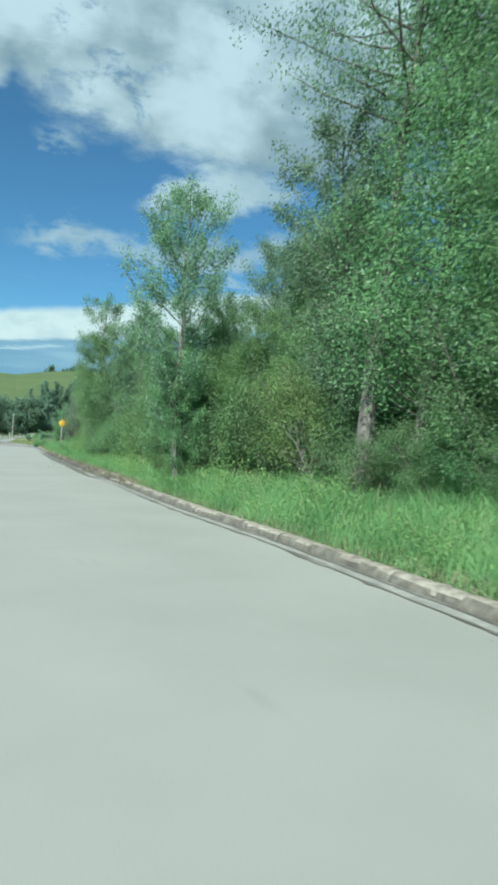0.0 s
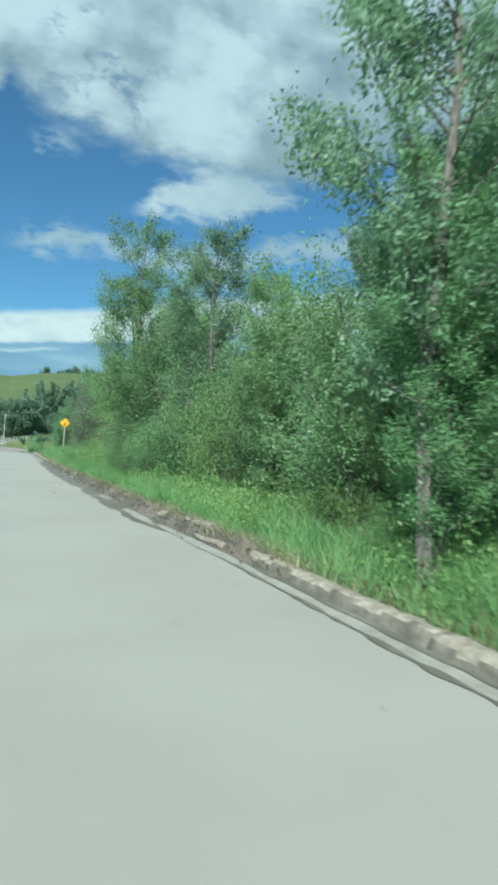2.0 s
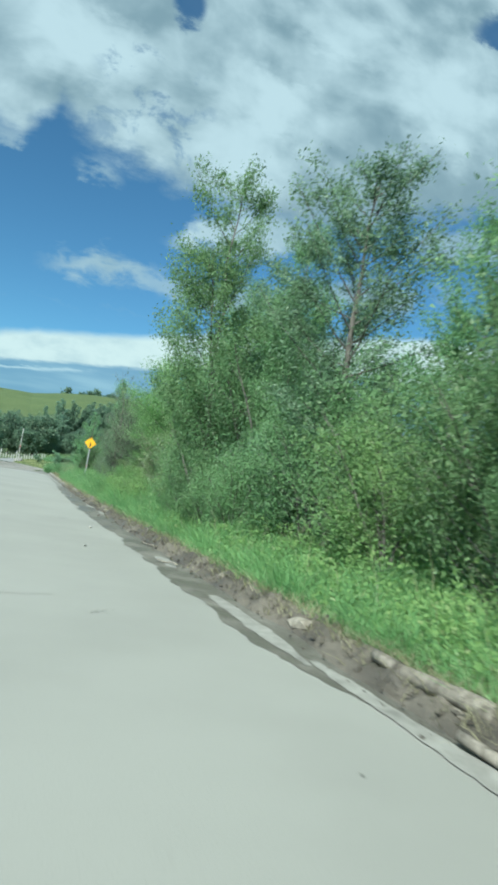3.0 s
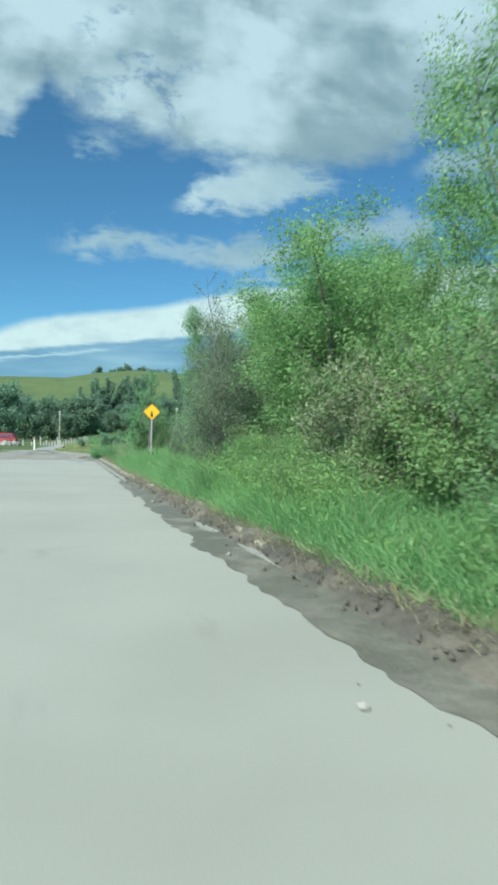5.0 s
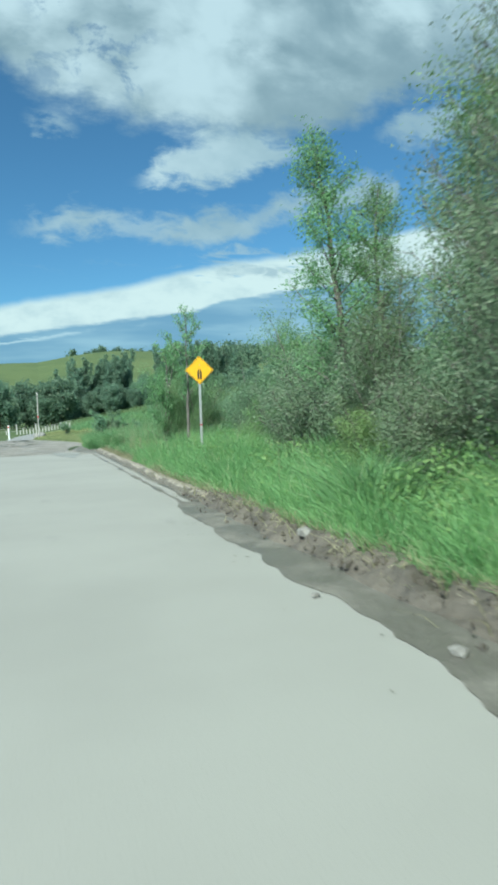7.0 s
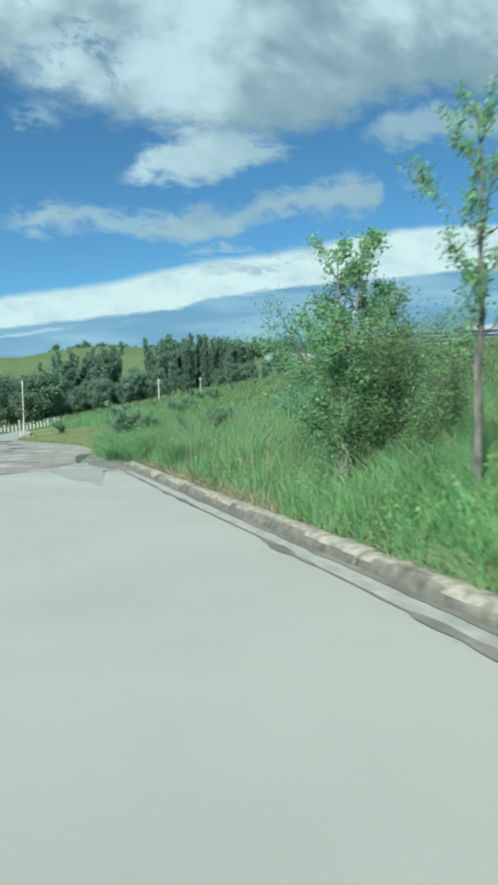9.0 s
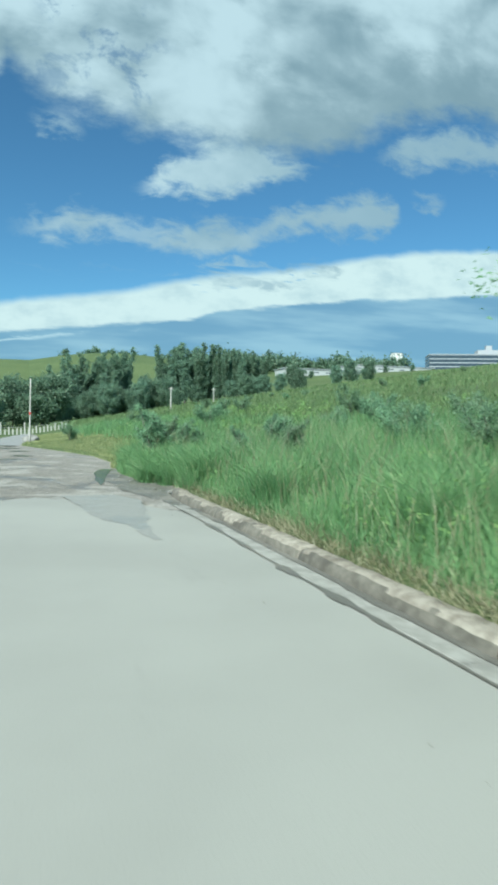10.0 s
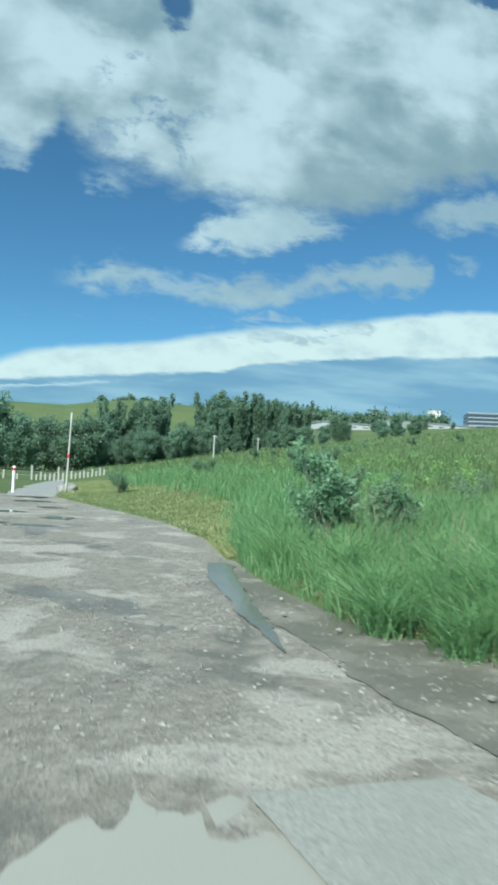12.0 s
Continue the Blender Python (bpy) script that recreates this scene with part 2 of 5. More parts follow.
def leaf_material(name, dark, light, odd, through_light=0.42, rough=0.45):
    m, n = material(name)
    geo = n.add("ShaderNodeNewGeometry")
    each, whole = geo.outputs["Random Per Island"], n.add("ShaderNodeObjectInfo").outputs["Random"]
    patch = n.noise(geo.outputs["Position"], 0.9, 3.0)
    fac = n.math("ADD", n.math("MULTIPLY", each, 0.55), n.math("MULTIPLY", n.step(patch, 0.35, 0.65), 0.45))
    colour = n.mix(fac, rgb(*dark), rgb(*light))
    colour = n.mix(n.step(each, 0.93, 0.99), colour, rgb(*odd))
    hsv = n.add("ShaderNodeHueSaturation")
    n.put(hsv.inputs["Hue"], n.math("ADD", 0.485, n.math("MULTIPLY", whole, 0.03)))
    n.put(hsv.inputs["Value"], n.math("ADD", 0.85, n.math("MULTIPLY", whole, 0.3)))
    n.put(hsv.inputs["Color"], colour)
    p = n.add("ShaderNodeBsdfPrincipled")
    n.put(p.inputs["Base Color"], hsv.outputs[0])
    p.inputs["Roughness"].default_value = rough
    p.inputs["Specular IOR Level"].default_value = 0.22
    t = n.add("ShaderNodeBsdfTranslucent")
    n.put(t.inputs[0], hsv.outputs[0])
    mixed = n.add("ShaderNodeMixShader")
    mixed.inputs[0].default_value = through_light
    n.put(mixed.inputs[1], p.outputs[0])
    n.put(mixed.inputs[2], t.outputs[0])
    n.put(n.add("ShaderNodeOutputMaterial").inputs[0], mixed.outputs[0])
    return m


LEAF_POPLAR = leaf_material("poplar_leaves", (0.107, 0.205, 0.0901), (0.262, 0.425, 0.191), (0.361, 0.47, 0.276), 0.48)
LEAF_BRIGHT = leaf_material("willow_leaves", (0.132, 0.24, 0.0875), (0.308, 0.455, 0.18), (0.416, 0.5, 0.247), 0.48)
LEAF_GREY = leaf_material("silver_leaves", (0.116, 0.21, 0.119), (0.275, 0.41, 0.239), (0.387, 0.5, 0.35), 0.46)
LEAF_DULL = leaf_material("dull_leaves", (0.10, 0.16, 0.092), (0.24, 0.31, 0.185), (0.36, 0.39, 0.28))
LEAF_WEED = leaf_material("weed_leaves", (0.152, 0.29, 0.0981), (0.35, 0.53, 0.19), (0.436, 0.51, 0.257), 0.52)
LEAF_STRAW = leaf_material("dry_shrub_leaves", (0.12, 0.17, 0.08), (0.27, 0.32, 0.165), (0.40, 0.41, 0.26))
LEAF_DARK = leaf_material("far_leaves", (0.10, 0.185, 0.125), (0.235, 0.345, 0.225), (0.34, 0.42, 0.29), 0.5)
BLADES = leaf_material("grass_blades", (0.13, 0.265, 0.101), (0.304, 0.5, 0.206), (0.444, 0.52, 0.288), 0.52, 0.5)
BLADES_COOL = leaf_material("meadow_edge_blades", (0.105, 0.205, 0.085), (0.25, 0.385, 0.17), (0.42, 0.46, 0.26), 0.5, 0.5)
MEADOW = leaf_material("meadow_blades", (0.10, 0.17, 0.075), (0.20, 0.29, 0.12), (0.30, 0.34, 0.18), 0.4, 0.6)
BLADES_DRY = leaf_material("dry_grass_blades", (0.22, 0.215, 0.12), (0.42, 0.41, 0.25), (0.52, 0.50, 0.35), 0.35, 0.6)
BLADES_YELLOW = leaf_material("short_yellow_grass", (0.22, 0.26, 0.105), (0.40, 0.42, 0.195), (0.52, 0.49, 0.30), 0.4, 0.6)


def bark(name, dark, light):
    m, n = material(name)
    g = n.noise(n.stretch(place(n), 1.0, 1.0, 0.25), 22.0, 5.0)
    finish(n, n.mix(n.step(g, 0.3, 0.7), rgb(*dark), rgb(*light)), 0.9, g, 0.5, 0.01)
    return m


BARK = bark("grey_bark", (0.06, 0.055, 0.045), (0.19, 0.175, 0.15))
BARK_LOG = bark("weathered_log", (0.10, 0.088, 0.066), (0.28, 0.25, 0.20))
BARK_DEAD = bark("bleached_wood", (0.20, 0.18, 0.15), (0.46, 0.43, 0.37))


def road_material():
    m, n = material("worn_pale_road")
    p = place(n)
    big, mid, grain = n.noise(p, 0.35, 4.0), n.noise(n.stretch(p, 1.0, 0.25, 1.0), 1.6, 5.0), n.noise(p, 90.0, 3.0, 0.7)
    c = n.mix(n.step(big, 0.3, 0.7), rgb(0.243, 0.242, 0.211), rgb(0.277, 0.276, 0.241))
    c = n.mix(n.step(mid, 0.62, 0.80), c, rgb(0.20, 0.20, 0.18))
    c = n.mix(n.math("MULTIPLY", n.step(grain, 0.45, 0.75), 0.35), c, rgb(0.19, 0.19, 0.17))
    finish(n, c, 0.85, grain, 0.25, 0.004)
    return m


def mud_material(name, dry, wet, wetness, scale=7.0, relief=0.6):
    m, n = material(name)
    p = place(n)
    g, f = n.noise(p, scale, 6.0, 0.65), n.noise(p, 45.0, 4.0, 0.7)
    damp = n.step(n.noise(p, 1.1, 3.0), 1.0 - wetness - 0.12, 1.0 - wetness + 0.12)
    c = n.mix(n.step(g, 0.3, 0.7), rgb(*[a * 0.7 for a in dry]), rgb(*dry))
    c = n.mix(damp, c, rgb(*wet))
    c = n.mix(n.math("MULTIPLY", n.step(f, 0.42, 0.66), 0.45), c, rgb(*[a * 0.45 for a in dry]))
    c = n.mix(n.math("MULTIPLY", n.step(n.noise(p, 110.0, 2.0), 0.52, 0.7), 0.4), c, rgb(*[min(1, a * 1.5) for a in dry]))
    rough = n.math("SUBTRACT", 0.9, n.math("MULTIPLY", damp, 0.45))
    finish(n, c, rough, n.math("ADD", g, n.math("MULTIPLY", f, 0.35)), relief, 0.03)
    return m


def stone_material(name, dark, light, rough=0.9, scale=12.0):
    m, n = material(name)
    p = place(n)
    g, s = n.noise(p, scale, 6.0, 0.65), n.noise(p, 1.7, 4.0)
    each = n.add("ShaderNodeObjectInfo").outputs["Random"]
    c = n.mix(n.step(g, 0.28, 0.72), rgb(*dark), rgb(*light))
    c = n.mix(n.step(s, 0.55, 0.75), c, rgb(*[a * 0.75 for a in dark]))
    c = n.mix(n.math("MULTIPLY", each, 0.2), c, rgb(*dark))
    finish(n, c, rough, g, 0.4, 0.01)
    return m


def plain(name, colour, rough=0.5, metallic=0.0, wear=0.12):
    m, n = material(name)
    g = n.noise(n.add("ShaderNodeTexCoord").outputs["Object"], 14.0, 5.0, 0.65)
    c = n.mix(n.step(g, 0.35, 0.7), rgb(*[a * (1 - wear) for a in colour]), rgb(*colour))
    finish(n, c, n.math("ADD", rough, n.math("MULTIPLY", g, 0.1)), g, 0.1, 0.003, metallic)
    return m


ROAD = road_material()
GUTTER_WET = mud_material("wet_silt", (0.20, 0.19, 0.155), (0.105, 0.10, 0.082), 0.55)
MUD = mud_material("dried_mud", (0.155, 0.137, 0.105), (0.065, 0.057, 0.045), 0.5, 20.0)


def gravel_material():
    """Stony ground: dark damp hollows, pale dried silt in long patches, and grit."""
    m, n = material("muddy_gravel")
    p = place(n)
    grit, crumb, lump = n.noise(p, 120.0, 2.0, 0.7), n.noise(p, 38.0, 4.0, 0.7), n.noise(p, 9.0, 5.0, 0.65)
    long = n.noise(n.stretch(p, 0.75, 0.8, 1.0), 1.15, 5.0, 0.6, 0.8)
    wet = n.step(n.noise(n.stretch(p, 0.9, 0.8, 1.0), 0.8, 5.0, 0.65, 0.6), 0.54, 0.62)
    c = n.mix(n.step(lump, 0.34, 0.66), rgb(0.142, 0.130, 0.106), rgb(0.226, 0.208, 0.174))
    c = n.mix(n.math("MULTIPLY", n.step(long, 0.49, 0.60), 0.85), c, rgb(0.325, 0.31, 0.268))
    c = n.mix(n.math("MULTIPLY", wet, 0.7), c, rgb(0.085, 0.080, 0.066))
    c = n.mix(n.math("MULTIPLY", n.step(crumb, 0.50, 0.66), 0.75), c, rgb(0.075, 0.070, 0.058))
    c = n.mix(n.math("MULTIPLY", n.step(grit, 0.54, 0.68), 0.6), c, rgb(0.40, 0.39, 0.35))
    rough = n.math("SUBTRACT", 0.9, n.math("MULTIPLY", wet, 0.5))
    finish(n, c, rough, n.math("ADD", n.math("MULTIPLY", lump, 0.7), n.math("ADD", n.math("MULTIPLY", crumb, 0.5), n.math("MULTIPLY", grit, 0.25))), 0.8, 0.035)
    return m


GRAVEL = gravel_material()
PATH_WET = mud_material("wet_path", (0.30, 0.30, 0.275), (0.17, 0.17, 0.165), 0.45)
KERB = stone_material("weathered_concrete", (0.15, 0.13, 0.098), (0.36, 0.33, 0.265), 0.9, 9.0)
KERB_DARK = stone_material("dark_concrete", (0.075, 0.068, 0.052), (0.185, 0.17, 0.135), 0.85, 7.0)
GUTTER_PAN = stone_material("gutter_concrete", (0.20, 0.195, 0.168), (0.30, 0.295, 0.258), 0.9, 5.0)
PEBBLE = stone_material("pebbles", (0.13, 0.126, 0.11), (0.33, 0.32, 0.285))
DUSTY = mud_material("dusty_grey_paving", (0.262, 0.264, 0.236), (0.225, 0.226, 0.20), 0.45, 30.0, 0.15)
FAR_WALL = plain("far_white_wall", (0.42, 0.44, 0.43), 0.7)
YELLOW = plain("yellow_sign_face", (0.80, 0.42, 0.005), 0.45)
BLACK = plain("black_paint", (0.012, 0.012, 0.012), 0.5)
STEEL = plain("galvanised_steel", (0.50, 0.50, 0.48), 0.45, 0.7)
WHITE = plain("white_plastic", (0.78, 0.78, 0.74), 0.5)
RED = plain("red_band", (0.50, 0.04, 0.03), 0.5)
POLE = plain("pale_weathered_pole", (0.42, 0.41, 0.37), 0.8)
FENCE = plain("grey_fence_timber", (0.40, 0.40, 0.35), 0.9)
FACADE = plain("white_cladding", (0.72, 0.72, 0.68), 0.6)
DARK_GLASS = plain("dark_window_glass", (0.05, 0.07, 0.09), 0.15)
GREY_WALL = plain("grey_concrete_wall", (0.33, 0.35, 0.36), 0.7)


def ground_material():
    m, n = material("meadow_soil_and_turf")
    p = place(n)
    a, b, c2 = n.noise(p, 0.03, 5.0), n.noise(p, 0.4, 5.0), n.noise(p, 6.0, 6.0, 0.7)
    c = n.mix(n.step(a, 0.35, 0.65), rgb(0.062, 0.095, 0.038), rgb(0.088, 0.122, 0.048))
    c = n.mix(n.math("MULTIPLY", n.step(b, 0.45, 0.7), 0.6), c, rgb(0.07, 0.105, 0.034))
    c = n.mix(n.math("MULTIPLY", n.step(c2, 0.4, 0.75), 0.5), c, rgb(0.14, 0.16, 0.06))
    finish(n, c, 0.95, c2, 0.8, 0.15, spec=0.2)
    return m


TURF = ground_material()


def water_material():
    m, n = material("puddle_water")
    p = n.add("ShaderNodeBsdfPrincipled")
    p.inputs["Base Color"].default_value = rgb(0.10, 0.10, 0.092)
    p.inputs["Roughness"].default_value = 0.05
    p.inputs["IOR"].default_value = 1.4
    ripple = n.add("ShaderNodeBump")
    ripple.inputs["Strength"].default_value, ripple.inputs["Distance"].default_value = 0.15, 0.02
    n.put(ripple.inputs["Height"], n.noise(place(n), 14.0, 3.0))
    n.put(p.inputs["Normal"], ripple.outputs[0])
    n.put(n.add("ShaderNodeOutputMaterial").inputs[0], p.outputs[0])
    return m


WATER = water_material()

# ---- mesh helpers ----


def mesh_of(name, verts, faces, mat, smooth=False):
    me = bpy.data.meshes.new(name)
    me.from_pydata([tuple(p) for p in verts], [], [tuple(f) for f in faces])
    me.materials.append(mat)
    if smooth:
        me.polygons.foreach_set("use_smooth", [True] * len(me.polygons))
    me.update()
    return me


def loose_mesh(name, sets, mat):
    """A mesh of loose faces from arrays of n x corners x 3."""
    sets = [np.asarray(s, np.float32) for s in sets]
    corners = np.concatenate([np.full(len(s), s.shape[1], np.int32) for s in sets])
    points = np.concatenate([s.reshape(-1, 3) for s in sets])
    me = bpy.data.meshes.new(name)
    me.vertices.add(len(points))
    me.vertices.foreach_set("co", points.ravel())
    me.loops.add(len(points))
    me.loops.foreach_set("vertex_index", np.arange(len(points), dtype=np.int32))
    me.polygons.add(len(corners))
    me.polygons.foreach_set("loop_start", np.concatenate([[0], np.cumsum(corners)[:-1]]).astype(np.int32))
    me.materials.append(mat)
    me.update(calc_edges=True)
    me.validate()
    return me


def part(name, data, parent, label="", mat=None):
    """One mesh object under a thing or part; data is a mesh or a bmesh."""
    if isinstance(data, bmesh.types.BMesh):
        me = bpy.data.meshes.new(name)
        data.to_mesh(me)
        data.free()
        me.materials.append(mat)
        data = me
    ob = new(name, data)
    ob.parent = parent
    return tagged(ob, label)


def thing(name, label, category, group="", at=None):
    ob = new(name)
    ob.empty_display_size = 0.2
    if at is not None:
        ob.matrix_basis = at
    return tagged(ob, label, category, group)


def structure(name, me, label=""):
    return tagged(new(name, me), label, "", "", "structure")


def box(bm, x0, x1, y0, y1, z0, z1, bevel=0.0):
    made = bmesh.ops.create_cube(bm, size=1.0, matrix=Matrix.Translation(((x0 + x1) / 2, (y0 + y1) / 2, (z0 + z1) / 2))
                                 @ Matrix.Diagonal((x1 - x0, y1 - y0, z1 - z0, 1)))
    if bevel:
        edges = {e for p in made["verts"] for e in p.link_edges}
        bmesh.ops.bevel(bm, geom=list(edges), offset=bevel, segments=2, affect="EDGES")
    return bm


def tube(verts, faces, line, radii, sides=6):
    """A tapered tube along a line of points, joined to the lists."""
    start = len(verts)
    for i, (p, r) in enumerate(zip(line, radii)):
        q = line[min(i + 1, len(line) - 1)] - line[max(i - 1, 0)]
        q = q / (np.linalg.norm(q) + 1e-9)
        side = np.cross(q, (0.31, 0.87, 0.37))
        side /= np.linalg.norm(side) + 1e-9
        other = np.cross(q, side)
        for k in range(sides):
            b = 2 * math.pi * k / sides
            verts.append(p + r * (math.cos(b) * side + math.sin(b) * other))
    for i in range(len(line) - 1):
        for k in range(sides):
            a0, a1 = start + i * sides + k, start + i * sides + (k + 1) % sides
            faces.append((a0, a1, a1 + sides, a0 + sides))
    faces.append(tuple(range(start, start + sides))[::-1])
    faces.append(tuple(range(start + (len(line) - 1) * sides, start + len(line) * sides)))


# ---- lie of the land ----
EDGE_Y = [-60, 5, 10, 14, 18, 25, 35, 45, 55, 72, 73.0, 73.8, 74.6, 75.3, 75.7, 76.3, 78.7, 81.4, 84.3, 88.7, 93, 97.6, 102, 110, 140, 260, 4000]
EDGE_X = [4.6, 4.15, 3.95, 3.58, 3.42, 3.27, 2.95, 2.72, 2.6, 2.52, 2.58, 2.82, 2.95, 3.15, 2.85, 2.45, 2.28, 2.45, 2.72, 2.5, 1.6, 0.5, -0.45, -0.35, 0.1, 1.0, 1.0]
LEFT_X = -5.2


def edge(y):
    """Where the road's side lies that the meadow borders."""
    return np.interp(y, EDGE_Y, EDGE_X)


def smooth(x, lo, hi):
    t = np.clip((np.asarray(x, float) - lo) / (hi - lo), 0, 1)
    return t * t * (3 - 2 * t)


def land(x, y):
    """Height of the ground."""
    x, y = np.asarray(x, float), np.asarray(y, float)
    s = x - edge(y)
    rise = 0.13 * smooth(s, 0.0, 0.25) + 0.145 * np.clip(s - 0.3, 0, 320) - 0.05
    rise = np.where(s > 320, rise - 0.06 * (s - 320) * smooth(s, 320, 500), rise)
    bumps = 0.10 * np.sin(0.55 * x + 0.3 * y) * np.sin(0.41 * y - 0.2 * x) * smooth(s, 0.8, 4)
    crest = 0.8 * smooth(s, 25, 90) * np.exp(-((y - 190) / 70.0) ** 2)
    left = LEFT_X - x
    other = np.where(left > 0, 0.13 * smooth(left, 0, 0.25) + 0.01 * np.clip(left, 0, 100), 0.0)
    hill = 66.0 * smooth(y, 330, 900) * smooth(x, 420, 40) * (1 + 0.10 * np.sin(x / 130.0 + 1.2))
    swell = 1.0 * smooth(y, 140, 260) * smooth(x, -30, 60) * smooth(x, 300, 120)
    return np.where(s > 0, rise + bumps + crest, -0.05 + other) + np.maximum(hill, 0) + swell * smooth(s, 0, 30)


def build_ground():
    s = np.r_[-4000, -2200, -1200, -700, -400, -240, -150, -90, -60, -40, -28, -18, -12, -9.5, -8, -7, -5, -3, -1.5, -0.6, -0.2, 0.0,
              0.06, 0.12, 0.18, 0.25, 0.4, 0.6, 0.9, 1.3, 1.8, 2.4, 3, 3.8, 4.8, 6, 7.5, 9.5, 12, 15, 19, 24, 30, 38, 48, 60, 75, 95,
              120, 150, 190, 240, 300, 380, 500, 700, 1000, 1500, 2300, 4000]
    y = np.r_[-3000, -1500, -700, -300, -140, -80, -50, np.arange(-35, 130, 1.0), np.arange(130, 260, 5.0), np.arange(260, 500, 20.0),
              np.arange(500, 1000, 50.0), 1000, 1200, 1600, 2300, 4200]
    ss, yy = np.meshgrid(s, y)
    xx = ss + edge(yy)
    zz = land(xx, yy)
    verts = np.stack([xx, yy, zz], -1).reshape(-1, 3)
    n = len(s)
    faces = [(j * n + i, j * n + i + 1, (j + 1) * n + i + 1, (j + 1) * n + i) for j in range(len(y) - 1) for i in range(n - 1)]
    return structure("ground", mesh_of("ground", verts, faces, TURF, True), "green meadow ground rising beside the road")


build_ground()


def strip(name, ys, lo, hi, z, mat, label, across=8, rough=0.0, seed=1):
    """A sheet along the road between two lines that follow y."""
    rng = np.random.default_rng(seed)
    verts, faces = [], []
    for j, y in enumerate(ys):
        for i in range(across + 1):
            f = i / across
            verts.append((lo[j] + (hi[j] - lo[j]) * f, y, z + rough * rng.normal() * (0 < i < across)))
    n = across + 1
    for j in range(len(ys) - 1):
        for i in range(across):
            faces.append((j * n + i, j * n + i + 1, (j + 1) * n + i + 1, (j + 1) * n + i))
    return structure(name, mesh_of(name, verts, faces, mat, True), label)


def ragged(ys, seed, amount, length=1.0):
    """An uneven line along y."""
    return np.array([amount * (noise.noise((y / length, seed * 7.7, 0.3)) + 0.5 * noise.noise((y * 3 / length, seed * 3.1, 5.3))) for y in ys])


def build_road():
    # paved sheet; its far end is worn away along an uneven line
    xs = np.linspace(-5.2, 2.52, 70)
    stop = np.interp(xs, [-5.2, 0.2, 0.6, 1.1, 1.5, 1.75, 2.2, 2.52], [73.4, 73.35, 73.3, 73.3, 72.7, 71.9, 71.2, 70.9]) + 0.12 * np.sin(xs * 1.9) + ragged(xs, 4, 0.14, 0.5)
    ys = np.r_[np.arange(-60, 0, 4.0), np.arange(0, 64, 1.0)]
    verts, faces, n = [], [], len(xs)
    frac = (xs + 5.2) / (2.52 + 5.2)
    for y in ys:
        hi = edge(y) + 0.02
        verts += [(LEFT_X + (hi - LEFT_X) * f, y, 0.0) for f in frac]
    for k in range(1, 9):
        for i, f in enumerate(frac):
            y = 63 + (stop[i] - 63) * k / 8
            verts.append((LEFT_X + (edge(y) + 0.02 - LEFT_X) * f, y, 0.0 if k < 7 else -0.006 if k == 7 else -0.035))
    for j in range(len(ys) + 7):
        faces += [(j * n + i, j * n + i + 1, (j + 1) * n + i + 1, (j + 1) * n + i) for i in range(n - 1)]
    structure("road", mesh_of("road", verts, faces, ROAD), "pale worn dusty paved road surface")
    # dusty strip of bare paving between two pale lobes
    ys = np.arange(67.9, 73.05, 0.08)
    lo = np.interp(ys, [67.9, 68.34, 69.2, 69.66, 70.12, 71.24, 72.44, 73.2, 73.5], [1.36, 1.28, 1.22, 0.96, 0.81, 0.76, 0.62, 0.5, 0.5]) + ragged(ys, 6, 0.05, 0.6)
    hi = np.interp(ys, [67.9, 69.0, 70.3, 72.0, 73.5], [1.42, 1.46, 1.67, 1.83, 1.4]) + ragged(ys, 7, 0.07, 0.5)
    strip("dusty_paving", ys, lo, np.maximum(hi, lo + 0.03), 0.004, DUSTY, "dusty grey worn paving near the road end", 6)
    # dark wet silt by the kerb's end and in the hollow beyond it
    ys = np.arange(69.2, 81.0, 0.06)
    lo = np.interp(ys, [69.2, 70.6, 71.4, 73.2, 74.5, 76.5, 78.5, 81.0], [2.47, 2.38, 2.25, 1.95, 1.75, 1.72, 1.9, 2.3]) + ragged(ys, 15, 0.16, 1.4) + ragged(ys, 16, 0.08, 0.35)
    for first, last, z in ((69.2, 70.75, 0.012), (70.7, 81.0, -0.014)):
        k = (ys >= first) & (ys <= last)
        strip("silt", ys[k], np.minimum(lo, edge(ys) - 0.06)[k], edge(ys)[k] + 0.1, z, GUTTER_WET, "dark wet silt beside the meadow edge", 8, 0.003, 9)
    # broken end: gravel and mud
    ys = np.arange(63.0, 104.0, 0.25)
    right = edge(ys) + 0.12 + ragged(ys, 9, 0.1)
    strip("gravel", ys, np.full(len(ys), -5.6), right, -0.024, GRAVEL, "muddy grey gravel at the broken road end", 90, 0.004, 3)
    ys = np.arange(101.5, 150.0, 0.5)
    mid = -1.35 + 0.0011 * (ys - 97) ** 2
    strip("path", ys, mid - 1.4 + ragged(ys, 31, 0.3, 2.0), mid + 0.9 + ragged(ys, 32, 0.2, 2.0), -0.006, PATH_WET, "pale wet path beyond the gravel", 6, 0.0, 5)
    # wet silt along the road side where the kerb is buried
    ys = np.arange(22.0, 56.5, 0.1)
    full = smooth(ys, 22, 25) * smooth(ys, 54.4, 51.8) * (1 - 0.3 * smooth(ys, 44, 49))
    hi = edge(ys) + 0.25 * full
    lo = edge(ys) - (0.08 + 0.54 * full) + (ragged(ys, 2, 0.20, 3.7) + ragged(ys, 3, 0.09, 0.6) + ragged(ys, 5, 0.04, 0.2)) * full
    strip("silt", ys, np.minimum(lo, hi - 0.03), hi, 0.006, GUTTER_WET, "dark wet silt in the gutter beside the road", 6, 0.0, 8)


build_road()


